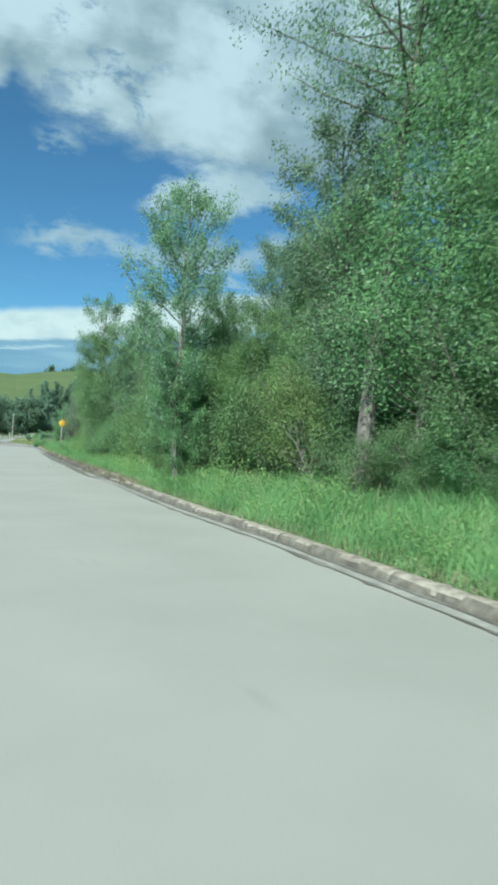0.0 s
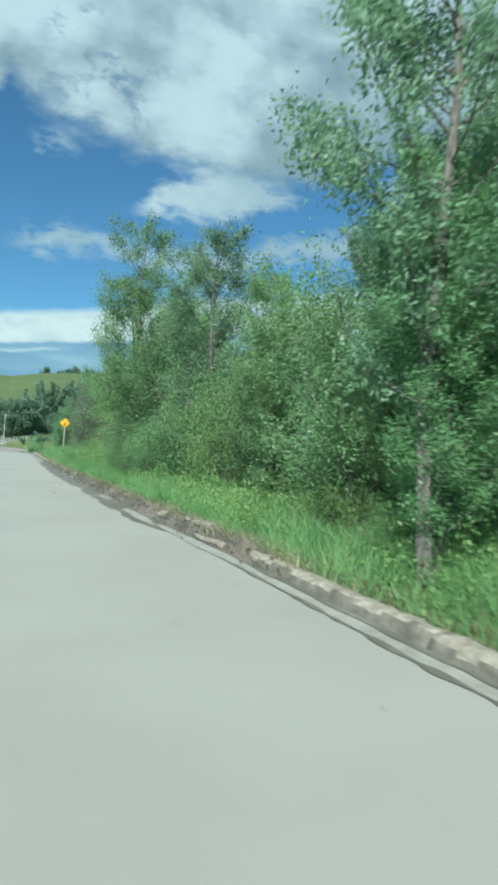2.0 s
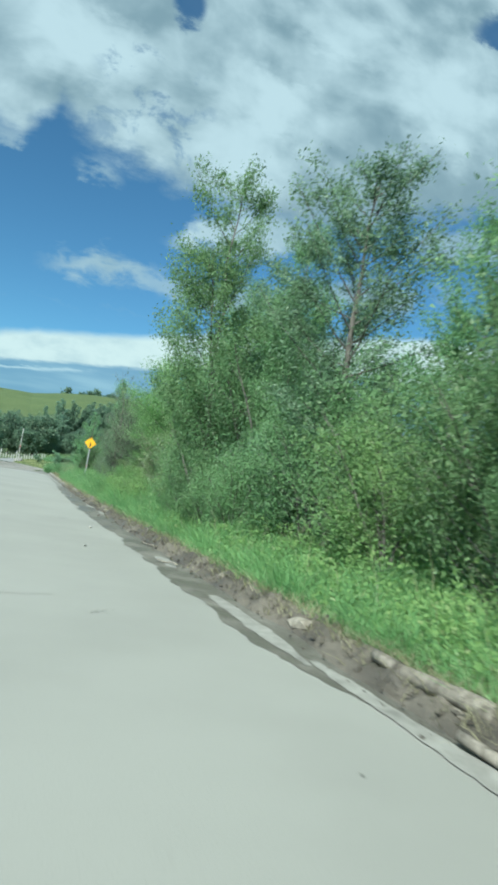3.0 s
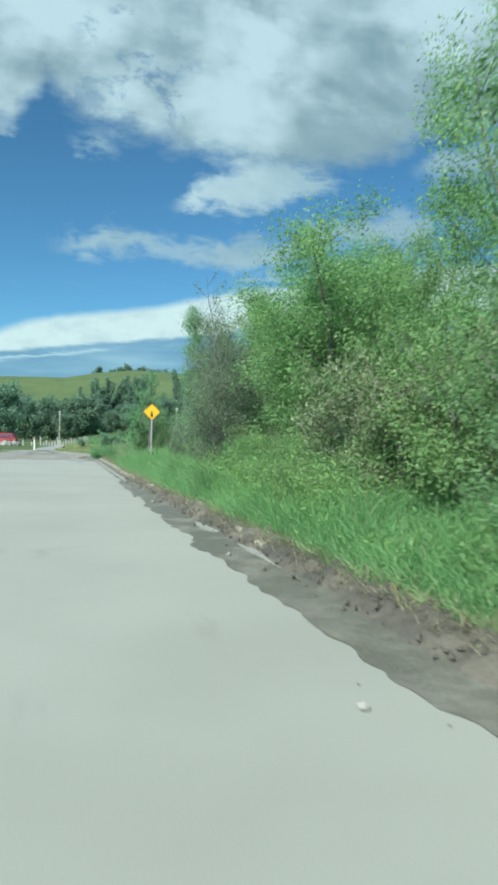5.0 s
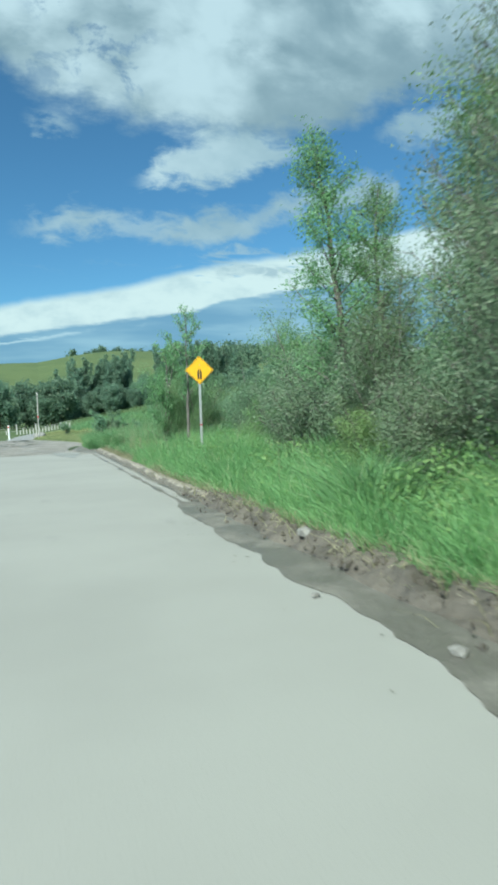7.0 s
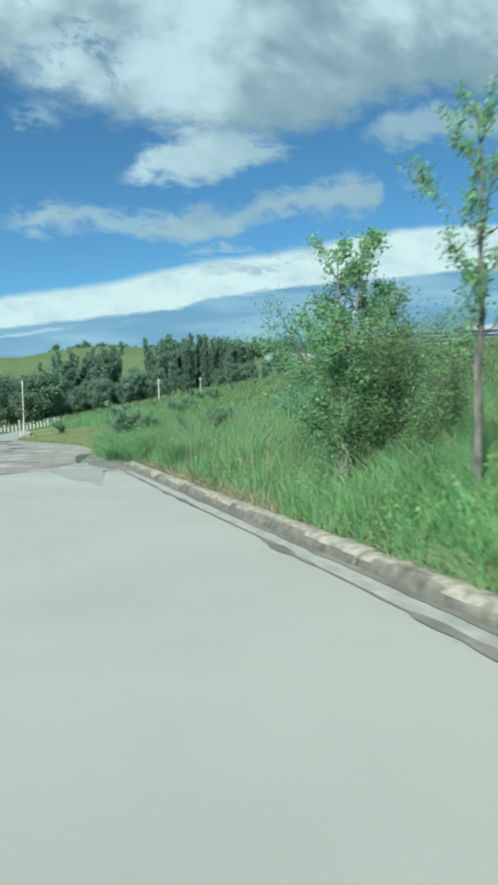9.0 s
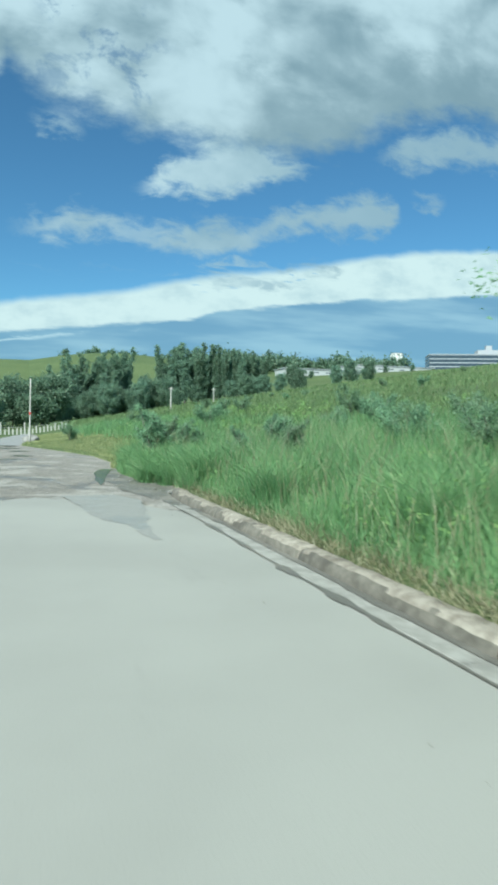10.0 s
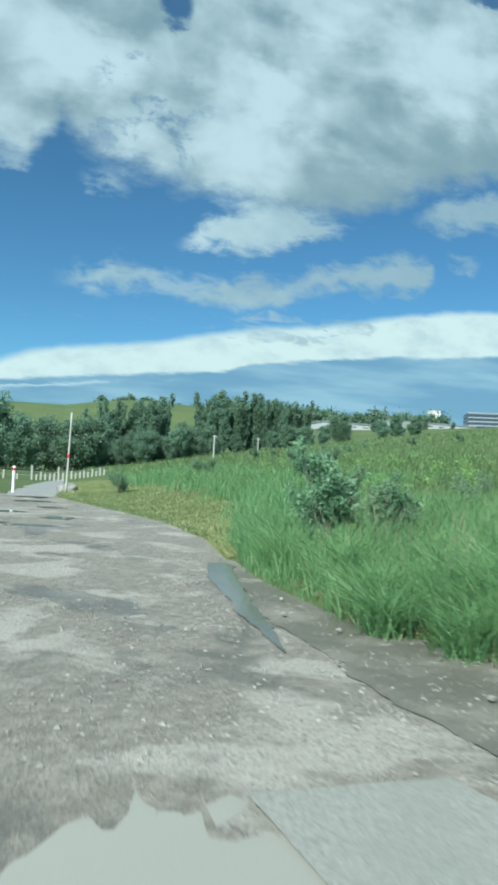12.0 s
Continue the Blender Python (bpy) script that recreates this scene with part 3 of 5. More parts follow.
def bare_gutter(y0, y1, off0, off1, seed):
    """Pale gutter concrete that the silt has not covered."""
    ys = np.arange(y0, y1, 0.05)
    f = (ys - y0) / (y1 - y0)
    mid = edge(ys) + off0 + (off1 - off0) * f
    half = 0.115 * np.sin(math.pi * np.clip(f, 0.01, 0.99)) ** 0.4 + ragged(ys, seed, 0.035, 0.4)
    strip("bare_gutter", ys, mid - np.maximum(half, 0.005), mid + np.maximum(half, 0.005), 0.011, GUTTER_PAN, "pale bare gutter concrete between wet silt", 3)


bare_gutter(37.6, 40.2, -0.10, 0.02, 41)
bare_gutter(40.4, 41.8, -0.16, -0.13, 42)
bare_gutter(24.3, 27.2, -0.40, -0.36, 43)
bare_gutter(20.3, 24.5, -0.17, -0.30, 45)
bare_gutter(29.2, 30.4, -0.33, -0.30, 44)


def build_joint():
    """Dark crack between road and gutter pan, with blots of silt."""
    for y0, y1, seed in ((-20.0, 21.5, 12), (52.5, 70.6, 13)):
        ys = np.arange(y0, y1, 0.12)
        mid = edge(ys) - 0.28 + ragged(ys, seed, 0.03, 2.0)
        half = 0.018 + np.maximum(0, ragged(ys, seed + 5, 0.11, 0.6))
        strip("gutter_joint", ys, mid - half, mid + half * 0.7, 0.010, GUTTER_WET, "dark silt in the joint between road and gutter", 1)
        mid = edge(ys) - 0.03 + ragged(ys, seed + 2, 0.02, 1.5)
        strip("gutter_joint", ys, mid - 0.05 - np.maximum(0, ragged(ys, seed + 9, 0.07, 0.8)), mid + 0.02, 0.0115, GUTTER_WET, "dark damp silt at the foot of the kerb", 1)


build_joint()

# ---- kerb ----


def build_kerb(y0, y1, seed):
    """Rounded concrete kerb in lengths, with its gutter pan."""
    rng = np.random.default_rng(seed)
    kerb = tagged(new("kerb"), "weathered buff concrete kerb beside pale gutter", "", "", "structure")
    profile = [(-0.02, -0.05), (-0.004, 0.04), (0.018, 0.09), (0.055, 0.122), (0.12, 0.134), (0.21, 0.130), (0.265, 0.10), (0.27, -0.05)]
    y = y0
    while y < y1 - 0.4:
        end = min(y + 3.4 + rng.uniform(-0.6, 0.8), y1)
        verts, faces, n = [], [], len(profile)
        cuts = np.linspace(y + 0.004, end - 0.004, 33)
        sink = rng.uniform(-0.012, 0.003)
        for c in cuts:
            for a, z in profile:
                chip = 0.010 * noise.noise((c * 3, a * 9, seed)) + 0.012 * noise.noise((c * 9, a * 20, seed))
                verts.append((edge(c) + a + chip, c, z + sink * (z > 0) + chip * (z > 0)))
        for j in range(len(cuts) - 1):
            faces += [(j * n + i, j * n + i + 1, (j + 1) * n + i + 1, (j + 1) * n + i) for i in range(n - 1)]
        faces += [tuple(range(n))[::-1], tuple(range((len(cuts) - 1) * n, len(cuts) * n))]
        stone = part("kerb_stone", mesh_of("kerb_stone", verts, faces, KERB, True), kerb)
        stone.data.materials.append(KERB_DARK)
        # the lower road-facing faces take the darker concrete, up to an uneven line
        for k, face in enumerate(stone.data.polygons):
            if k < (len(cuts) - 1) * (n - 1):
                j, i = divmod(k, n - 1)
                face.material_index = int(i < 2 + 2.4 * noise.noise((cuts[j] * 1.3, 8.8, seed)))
        verts, faces = [], []
        cuts = cuts[cuts < 71.2]
        if len(cuts) < 2:
            break
        for c in cuts:
            wob = 0.02 * noise.noise((c, 2.2, seed))
            verts += [(edge(c) - 0.27 + wob, c, 0.0), (edge(c) - 0.26 + wob, c, 0.008), (edge(c) - 0.07, c, 0.004), (edge(c) - 0.055, c, -0.01)]
        for j in range(len(cuts) - 1):
            faces += [(j * 4 + i, j * 4 + i + 1, (j + 1) * 4 + i + 1, (j + 1) * 4 + i) for i in range(3)]
        part("gutter_pan", mesh_of("gutter_pan", verts, faces, GUTTER_PAN), kerb)
        y = end


build_kerb(-24.0, 20.7, 1)
build_kerb(52.6, 72.9, 2)


def build_mud_bank():
    """Ridge of slumped soil that buries the kerb."""
    ys = np.arange(18.6, 54.6, 0.07)
    full = smooth(ys, 18.6, 21.6) * smooth(ys, 54.6, 52.0)
    offs = np.linspace(-0.13, 0.46, 13)
    verts, faces, n = [], [], 13
    for y, f in zip(ys, full):
        for o in offs:
            x = edge(y) + o + 0.12 * noise.noise((y * 0.8, 3.3, 1.0))
            hump = math.exp(-((o - 0.14) / 0.20) ** 2)
            lump = 0.15 * noise.noise((x * 5, y * 3, 2.0)) + 0.13 * noise.noise((x * 11, y * 9, 7.0)) + 0.05 * noise.noise((x * 24, y * 22, 9.0))
            base = float(land(x, y))
            top = max(base, 0.0) + f * (0.11 * hump + 0.8 * lump * hump)
            low = o in (offs[0], offs[-1])
            verts.append((x, y, (-0.04 if o < 0 else base - 0.03) if low else max(top, -0.02)))
    for j in range(len(ys) - 1):
        faces += [(j * n + i, j * n + i + 1, (j + 1) * n + i + 1, (j + 1) * n + i) for i in range(n - 1)]
    structure("mud_bank", mesh_of("mud_bank", verts, faces, MUD, True), "lumpy dried brown mud bank over the kerb")


build_mud_bank()


def pebble_mesh(seed):
    bm = bmesh.new()
    bmesh.ops.create_icosphere(bm, subdivisions=1, radius=1.0)
    for p in bm.verts:
        k = 1 + 0.35 * noise.noise(p.co * 1.7 + Vector((seed * 5.1, 0, 0)))
        p.co = Vector((p.co.x * k, p.co.y * k * 0.85, p.co.z * k * 0.6))
    me = bpy.data.meshes.new("stone")
    bm.to_mesh(me)
    bm.free()
    me.materials.append(PEBBLE)
    return me


STONES = [pebble_mesh(i) for i in range(4)]


def loose_gravel():
    """Small stones over the broken ground, too many to count."""
    rng = np.random.default_rng(21)
    verts, faces = [], []
    base = np.array([(1, 0, 0), (-0.6, 0.8, 0), (-0.5, -0.9, 0), (0.1, 0.1, 0.7)])
    for k in range(34000):
        y = 70.5 + 30 * rng.random() ** 1.6
        x = edge(y) + 0.1 - (5.0 * rng.random() ** 1.5 if k % 3 else 1.5 * rng.random())
        if y < 73.4 and x < 1.0 + 0.55 * (73.4 - y) ** 0.7:
            continue
        if noise.noise((x * 0.7, y * 0.7, 4.4)) < -0.22:
            continue
        r, a = 0.005 + 0.021 * rng.random() ** 4, rng.uniform(0, 6.28)
        rot = np.array([[math.cos(a), -math.sin(a), 0], [math.sin(a), math.cos(a), 0], [0, 0, 1]])
        k = len(verts)
        verts += list((base * (1, 1, 0.7) * rng.uniform(0.7, 1.3, (4, 3))) @ rot.T * r + (x, y, -0.019))
        faces += [(k, k + 1, k + 3), (k + 1, k + 2, k + 3), (k + 2, k, k + 3)]
    ob = new("loose_stones", mesh_of("loose_stones", verts, faces, PEBBLE))
    tagged(ob, "loose grey pebbles scattered over muddy gravel", "gravel", "", "stuff")


loose_gravel()


def clods():
    """Crumbled soil and small stones on the bank, too many to count."""
    rng = np.random.default_rng(23)
    verts, faces = [], []
    base = np.array([(1, 0, 0), (-0.5, 0.8, 0.1), (-0.6, -0.8, -0.1), (0.1, 0.1, 0.9), (0, 0, -0.5)])
    for _ in range(2600):
        y = rng.uniform(19.6, 53.6)
        s = rng.normal(0.08, 0.15)
        x = float(edge(y)) + s
        r = 0.007 + 0.034 * rng.random() ** 4
        z = (0.01 if s < -0.2 else 0.02 + 0.10 * math.exp(-((s - 0.14) / 0.2) ** 2)) + 0.2 * r
        k = len(verts)
        verts += list((base * rng.uniform(0.6, 1.4, (5, 3))) * r + (x, y, z))
        faces += [(k, k + 1, k + 3), (k + 1, k + 2, k + 3), (k + 2, k, k + 3), (k + 1, k, k + 4), (k + 2, k + 1, k + 4), (k, k + 2, k + 4)]
    ob = new("clods", mesh_of("clods", verts, faces, MUD))
    tagged(ob, "crumbled brown soil clods on the mud bank", "soil", "", "stuff")


clods()


def single_stones():
    rng = np.random.default_rng(5)
    spots = [(2.35, 45.2, 0.06), (2.75, 48.4, 0.11), (2.1, 46.6, 0.035), (2.0, 33.9, 0.04), (1.6, 30.6, 0.03), (2.4, 38.5, 0.04),
             (2.62, 73.2, 0.06), (2.45, 74.0, 0.035), (2.2, 75.9, 0.035), (1.75, 74.9, 0.03), (1.9, 76.6, 0.035), (2.15, 77.4, 0.03)]
    for i, (x, y, r) in enumerate(spots):
        ob = new("stone", STONES[i % 4])
        ob.matrix_basis = pose(x, y, 0.012 + 0.25 * r + (0.1 if x > edge(y) else 0), 0, 0, rng.uniform(0, 360)) @ Matrix.Scale(r, 4)
        tagged(ob, "small rough grey stone lying at the road side", "stone", "stones by the gutter")


single_stones()


def kerb_lumps():
    """Broken kerb that sticks out of the soil."""
    rng = np.random.default_rng(15)
    meshes = []
    for i in range(3):
        me = STONES[i].copy()
        me.name = "kerb_lump"
        me.materials.clear()
        me.materials.append(KERB)
        meshes.append(me)
    for y in (20.6, 21.3, 22.0, 23.1, 25.6, 28.3, 33.0, 36.2, 38.9, 40.1, 40.9, 42.4, 45.8, 48.4, 49.3, 52.0, 73.2, 73.7, 74.3):
        ob = new("kerb_lump", meshes[int(rng.integers(3))])
        r = rng.uniform(0.07, 0.14)
        ob.matrix_basis = pose(float(edge(y)) + rng.uniform(0.03, 0.16), y, 0.07 if y < 70 else 0.02, 0, rng.uniform(-15, 15), rng.uniform(60, 120)) @ Matrix.Diagonal((r * 1.7, r, r, 1))
        tagged(ob, "broken lump of pale kerb concrete in soil", "concrete", "kerb lumps")


kerb_lumps()


def road_crack(x0, y0, x1, y1, seed):
    """A thin dark crack in the paving."""
    n = 40
    f = np.linspace(0, 1, n)
    cx, cy = x0 + (x1 - x0) * f + ragged(f * 3, seed, 0.05, 0.5), y0 + (y1 - y0) * f + ragged(f * 3, seed + 1, 0.05, 0.5)
    half = 0.003 + 0.006 * np.abs(ragged(f * 6, seed + 2, 1.0, 0.5))
    verts = [p for k in range(n) for p in ((cx[k], cy[k] - half[k], 0.004), (cx[k], cy[k] + half[k], 0.004))]
    faces = [(2 * k, 2 * k + 2, 2 * k + 3, 2 * k + 1) for k in range(n - 1)]
    structure("road_crack", mesh_of("road_crack", verts, faces, KERB_DARK), "thin dark crack across the paving")


road_crack(0.1, 39.2, 0.8, 39.45, 3)
road_crack(1.6, 43.2, 2.15, 42.9, 7)
road_crack(1.7, 41.9, 2.1, 41.8, 11)
road_crack(0.1, 26.1, 0.9, 26.3, 15)


def fallen_log(name, x, y, z, length, radius, turn, seed, label):
    rng = np.random.default_rng(seed)
    line = np.array([(t * length, 0.03 * math.sin(3 * t + seed), 0.012 * math.sin(7 * t)) for t in np.linspace(0, 1, 9)])
    verts, faces = [], []
    tube(verts, faces, line, radius * (1 - 0.35 * np.linspace(0, 1, 9)) * (1 + 0.06 * rng.normal(size=9)), 9)
    ob = new(name, mesh_of(name, verts, faces, BARK_LOG, True))
    ob.matrix_basis = pose(x, y, z, 0, 0, turn)
    return tagged(ob, label, "log")


fallen_log("fallen_log", 3.57, 22.8, 0.16, 1.4, 0.075, 97, 1, "pale weathered log lying along the mud bank")
fallen_log("fallen_log", 3.32, 21.6, 0.07, 1.1, 0.055, 99, 2, "short rotten log half buried in the mud bank")
fallen_log("stick", 2.95, 31.4, 0.04, 0.7, 0.016, 105, 3, "thin bare stick lying on wet silt")
fallen_log("stick", 2.85, 29.3, 0.04, 0.5, 0.014, 112, 4, "thin bare stick lying on wet silt")


def puddle(x, y, rx, ry, seed, z=-0.014):
    verts = [(x, y, z)]
    for k in range(40):
        a = 2 * math.pi * k / 40
        r = 1 + 0.45 * noise.noise((math.cos(a) * 1.3 + seed, math.sin(a) * 1.3, seed * 2.0)) + 0.15 * noise.noise((math.cos(a) * 5, math.sin(a) * 5, seed))
        verts.append((x + rx * r * math.cos(a), y + ry * r * math.sin(a), z))
    faces = [(0, 1 + k, 1 + (k + 1) % 40) for k in range(40)]
    tagged(new("puddle", mesh_of("puddle", verts, faces, WATER)), "shallow rain puddle reflecting blue sky on gravel", "puddle", "puddles")


for p in ((-0.95, 86.6, 0.62, 0.22, 3), (-2.1, 87.2, 0.7, 0.35, 4), (-0.3, 89.1, 0.45, 0.5, 5), (-0.45, 93.9, 0.5, 0.5, 6), (-1.9, 91.2, 0.6, 0.5, 7), (-1.2, 97.5, 0.8, 0.6, 9), (-1.4, 101.2, 0.7, 0.9, 10)):
    puddle(*p)


def rut_puddle():
    """A puddle that narrows down a wheel rut beside the meadow."""
    ys = np.linspace(75.3, 80.55, 60)
    left = np.interp(ys, [75.3, 76.7, 78.0, 79.2, 80.0, 80.55], [1.47, 1.50, 1.58, 1.70, 1.83, 2.02]) + ragged(ys, 51, 0.05, 0.5)
    right = np.interp(ys, [75.3, 76.7, 78.0, 79.2, 80.2, 80.55], [1.50, 1.70, 1.90, 2.10, 2.33, 2.20]) + ragged(ys, 52, 0.06, 0.4)
    verts = [p for y, a, b in zip(ys, left, np.maximum(right, left + 0.01)) for p in ((a, y, -0.006), (b, y, -0.006))]
    faces = [(2 * k, 2 * k + 1, 2 * k + 3, 2 * k + 2) for k in range(59)]
    tagged(new("puddle", mesh_of("puddle", verts, faces, WATER)), "narrow puddle in a rut of muddy gravel", "puddle", "puddles")


rut_puddle()

# ---- road sign ----


def rounded_square(half, r, z0, z1):
    """A square plate with rounded corners, standing on one corner."""
    ring = []
    for k in range(4):
        c = radians(90 * k)
        for j in range(6):
            a = c - radians(45) + radians(90) * j / 5
            cx, cy = (half - r) * math.sqrt(2) * math.cos(c), (half - r) * math.sqrt(2) * math.sin(c)
            ring.append((cx + r * math.cos(a), cy + r * math.sin(a)))
    n = len(ring)
    verts = [(x, z0, y) for x, y in ring] + [(x, z1, y) for x, y in ring]
    faces = [tuple(range(n)), tuple(range(n, 2 * n))[::-1]] + [(i, n + i, n + (i + 1) % n, (i + 1) % n) for i in range(n)]
    return verts, faces


def build_sign(x, y, ground, centre):
    sign = thing("road_sign", "yellow diamond warning sign on a thin steel post in grass", "road sign", at=pose(x, y, ground, 0, 0.5, -6))
    h = centre - ground
    plate = part("sign_plate", mesh_of("sign_plate", *rounded_square(0.235, 0.03, -0.004, 0.0), YELLOW), sign, "yellow reflective diamond plate")
    plate.location = (0, -0.04, h)
    verts, faces = [], []
    for k, (a, b) in enumerate(((0.222, 0.214),)):
        v1, _ = rounded_square(a, 0.026, -0.0075, -0.0075)
        v2, _ = rounded_square(b, 0.022, -0.0075, -0.0075)
        n = len(v1) // 2
        verts = v1[:n] + v2[:n]
        faces = [(i, (i + 1) % n, n + (i + 1) % n, n + i) for i in range(n)]
    part("border", mesh_of("border", verts, faces, BLACK), plate, "thin black border line")
    for sx, lean in ((-1, 1), (1, -1)):
        pts = [(sx * 0.050, -0.21), (sx * 0.010, -0.21), (sx * 0.010, -0.10), (sx * 0.010, 0.04), (sx * 0.036, 0.0), (sx * 0.050, -0.06)]
        pts = pts if sx < 0 else pts[::-1]
        part("symbol_bar", mesh_of("symbol_bar", [(a, -0.0085, b) for a, b in pts], [tuple(range(6))[::-1]], BLACK), plate, "black symbol bar")
    bm = box(bmesh.new(), -0.028, 0.028, -0.03, 0.0, -0.4, h + 0.2, 0.006)
    part("post", bm, sign, "grey galvanised post", STEEL)
    bm = box(bmesh.new(), -0.031, 0.031, -0.034, 0.003, h * 0.42, h * 0.42 + 0.025, 0.003)
    part("post_clamp", bm, sign, "rusty clamp", RED)
    for dz in (-0.12, 0.12):
        bm = bmesh.new()
        bmesh.ops.create_cone(bm, cap_ends=True, segments=10, radius1=0.012, radius2=0.010, depth=0.008, matrix=Matrix.Translation((0, -0.012, dz)) @ Matrix.Rotation(radians(90), 4, "X"))
        part("bolt", bm, plate, "steel bolt head", STEEL)


build_sign(3.82, 57.45, float(land(3.82, 57.45)), 2.42)

# ---- posts, poles and fence ----


def round_post(thing_ob, name, height, r0, r1, mat, label="", lean=0.0, sides=12, z0=-0.3, at=(0, 0)):
    zs = np.linspace(z0, height, 7)
    line = np.array([(at[0] + lean * max(z, 0) / height, at[1], z) for z in zs])
    verts, faces = [], []
    tube(verts, faces, line, np.linspace(r0, r1, 7), sides)
    return part(name, mesh_of(name, verts, faces, mat, True), thing_ob, label)


def delineator(x, y):
    d = thing("marker_post", "white plastic marker post with red band beside path", "marker post", at=pose(x, y, 0.0, 0, -0.8, 0))
    round_post(d, "post", 1.25, 0.075, 0.07, WHITE, "white plastic post")
    bm = bmesh.new()
    bmesh.ops.create_cone(bm, cap_ends=True, segments=16, radius1=0.078, radius2=0.078, depth=0.12, matrix=Matrix.Translation((0, 0, 1.12)))
    part("band", bm, d, "red reflective band", RED)
    bm = bmesh.new()
    bmesh.ops.create_cone(bm, cap_ends=True, segments=16, radius1=0.075, radius2=0.055, depth=0.04, matrix=Matrix.Translation((0, 0, 1.27)))
    part("cap", bm, d, "white rounded cap", WHITE)


delineator(-2.45, 105.0)

pole = thing("pole", "thin pale weathered pole leaning slightly beside gravel", "pole", at=pose(0.05, 105.5, 0.08))
round_post(pole, "shaft", 4.05, 0.06, 0.04, POLE, lean=0.03)
bm = bmesh.new()
bmesh.ops.create_cone(bm, cap_ends=True, segments=12, radius1=0.075, radius2=0.075, depth=0.14, matrix=Matrix.Translation((0.013, 0, 1.85)))
part("band", bm, pole, "faded red band", RED)


def rock(x, y, z, r, seed):
    bm = bmesh.new()
    bmesh.ops.create_icosphere(bm, subdivisions=3, radius=r)
    for p in bm.verts:
        p.co *= 1 + 0.3 * noise.noise(p.co * (1.4 / r) + Vector((seed, 0, 0)))
        p.co.z *= 0.65
    ob = new("boulder")
    me = bpy.data.meshes.new("boulder")
    bm.to_mesh(me)
    bm.free()
    me.materials.append(PEBBLE)
    bpy.data.objects.remove(ob)
    ob = new("boulder", me)
    ob.matrix_basis = pose(x, y, z)
    tagged(ob, "pale grey weathered boulder lying beside the path", "boulder")


rock(0.15, 106.6, 0.18, 0.55, 3.3)


def utility_pole(x, y, height, label):
    z = float(land(x, y))
    p = thing("utility_pole", label, "utility pole", "poles before the grove", at=pose(x, y, z))
    round_post(p, "shaft", height, 0.15, 0.11, POLE)
    bm = box(bmesh.new(), -0.5, 0.5, -0.05, 0.05, height - 0.35, height - 0.25, 0.01)
    part("crossarm", bm, p, "short timber crossarm", POLE)
    bm = bmesh.new()
    bmesh.ops.create_cone(bm, cap_ends=True, segments=10, radius1=0.04, radius2=0.03, depth=0.12, matrix=Matrix.Translation((0.35, 0, height - 0.19)))
    part("insulator", bm, p, "", WHITE)


utility_pole(26.4, 190.0, 4.6, "pale timber utility pole standing in front of poplars")
utility_pole(38.5, 203.0, 3.4, "short pale timber pole standing in front of poplars")


def cables():
    """Two thin wires that sag between the poles and on towards the wood."""
    line = thing("cable", "thin dark overhead wires strung between timber poles", "cable")
    for drop in (0.3, 1.3):
        verts, faces, pts = [], [], []
        tops = [(-22.0, 168.0, 7.6), (26.4, 190.0, float(land(26.4, 190.0)) + 4.6), (38.5, 203.0, float(land(38.5, 203.0)) + 3.4)]
        for (x0, y0, z0), (x1, y1, z1) in zip(tops, tops[1:]):
            for f in np.linspace(0, 1, 10, endpoint=False):
                pts.append((x0 + (x1 - x0) * f, y0 + (y1 - y0) * f, z0 + (z1 - z0) * f - drop - 0.5 * math.sin(math.pi * f)))
        pts.append((tops[-1][0], tops[-1][1], tops[-1][2] - drop))
        tube(verts, faces, np.array(pts), np.full(len(pts), 0.022), 4)
        part("wire", mesh_of("wire", verts, faces, BLACK), line)


cables()


def survey_marker(x, y):
    z = float(land(x, y))
    m = thing("survey_marker", "small white metal survey marker in tall grass", "marker", at=pose(x, y, z, 0, 0, -8))
    part("crossbar", box(bmesh.new(), -0.21, 0.21, -0.02, 0.02, 0.45, 0.50, 0.006), m, "white crossbar", WHITE)
    for sx in (-0.15, 0.15):
        part("leg", box(bmesh.new(), sx - 0.018, sx + 0.018, -0.018, 0.018, -0.2, 0.45, 0.004), m, "", WHITE)


survey_marker(5.75, 112.0)


def fence():
    """Timber posts with rails and wire beyond the path."""
    f = thing("fence", "weathered grey timber post fence along the far meadow", "fence", at=pose(0, 0, 0))
    bm = box(bmesh.new(), -0.09, 0.09, -0.09, 0.09, -0.3, 1.15, 0.015)
    me = bpy.data.meshes.new("fence_post")
    bm.to_mesh(me)
    bm.free()
    me.materials.append(FENCE)
    xs = [-6.6, -5.4, -4.2] + [-2.9 + 0.42 * k for k in range(18)]
    for k, x in enumerate(xs):
        ob = part("fence_post", me, f)
        big = 2.0 if k in (3, 9) else 1.0 + 0.2 * math.sin(k * 2.7)
        y = 141.0 + 0.6 * x
        ob.matrix_basis = pose(x, y, float(land(x, y)), 0, 2 * math.sin(k * 1.9), 0) @ Matrix.Diagonal((1, 1, 0.6 * big, 1))
    for h in (0.45, 0.8):
        verts, faces = [], []
        tube(verts, faces, np.array([(x, 141.0 + 0.6 * x, float(land(x, 141 + 0.6 * x)) + h) for x in np.linspace(-16, 4.6, 20)]), np.full(20, 0.02), 5)
        part("rail", mesh_of("rail", verts, faces, FENCE), f, "thin grey rail")


fence()

# ---- parked car ----
CAR_RED = plain("red_car_paint", (0.26, 0.015, 0.025), 0.25)
TYRE = plain("tyre_rubber", (0.02, 0.02, 0.02), 0.85)


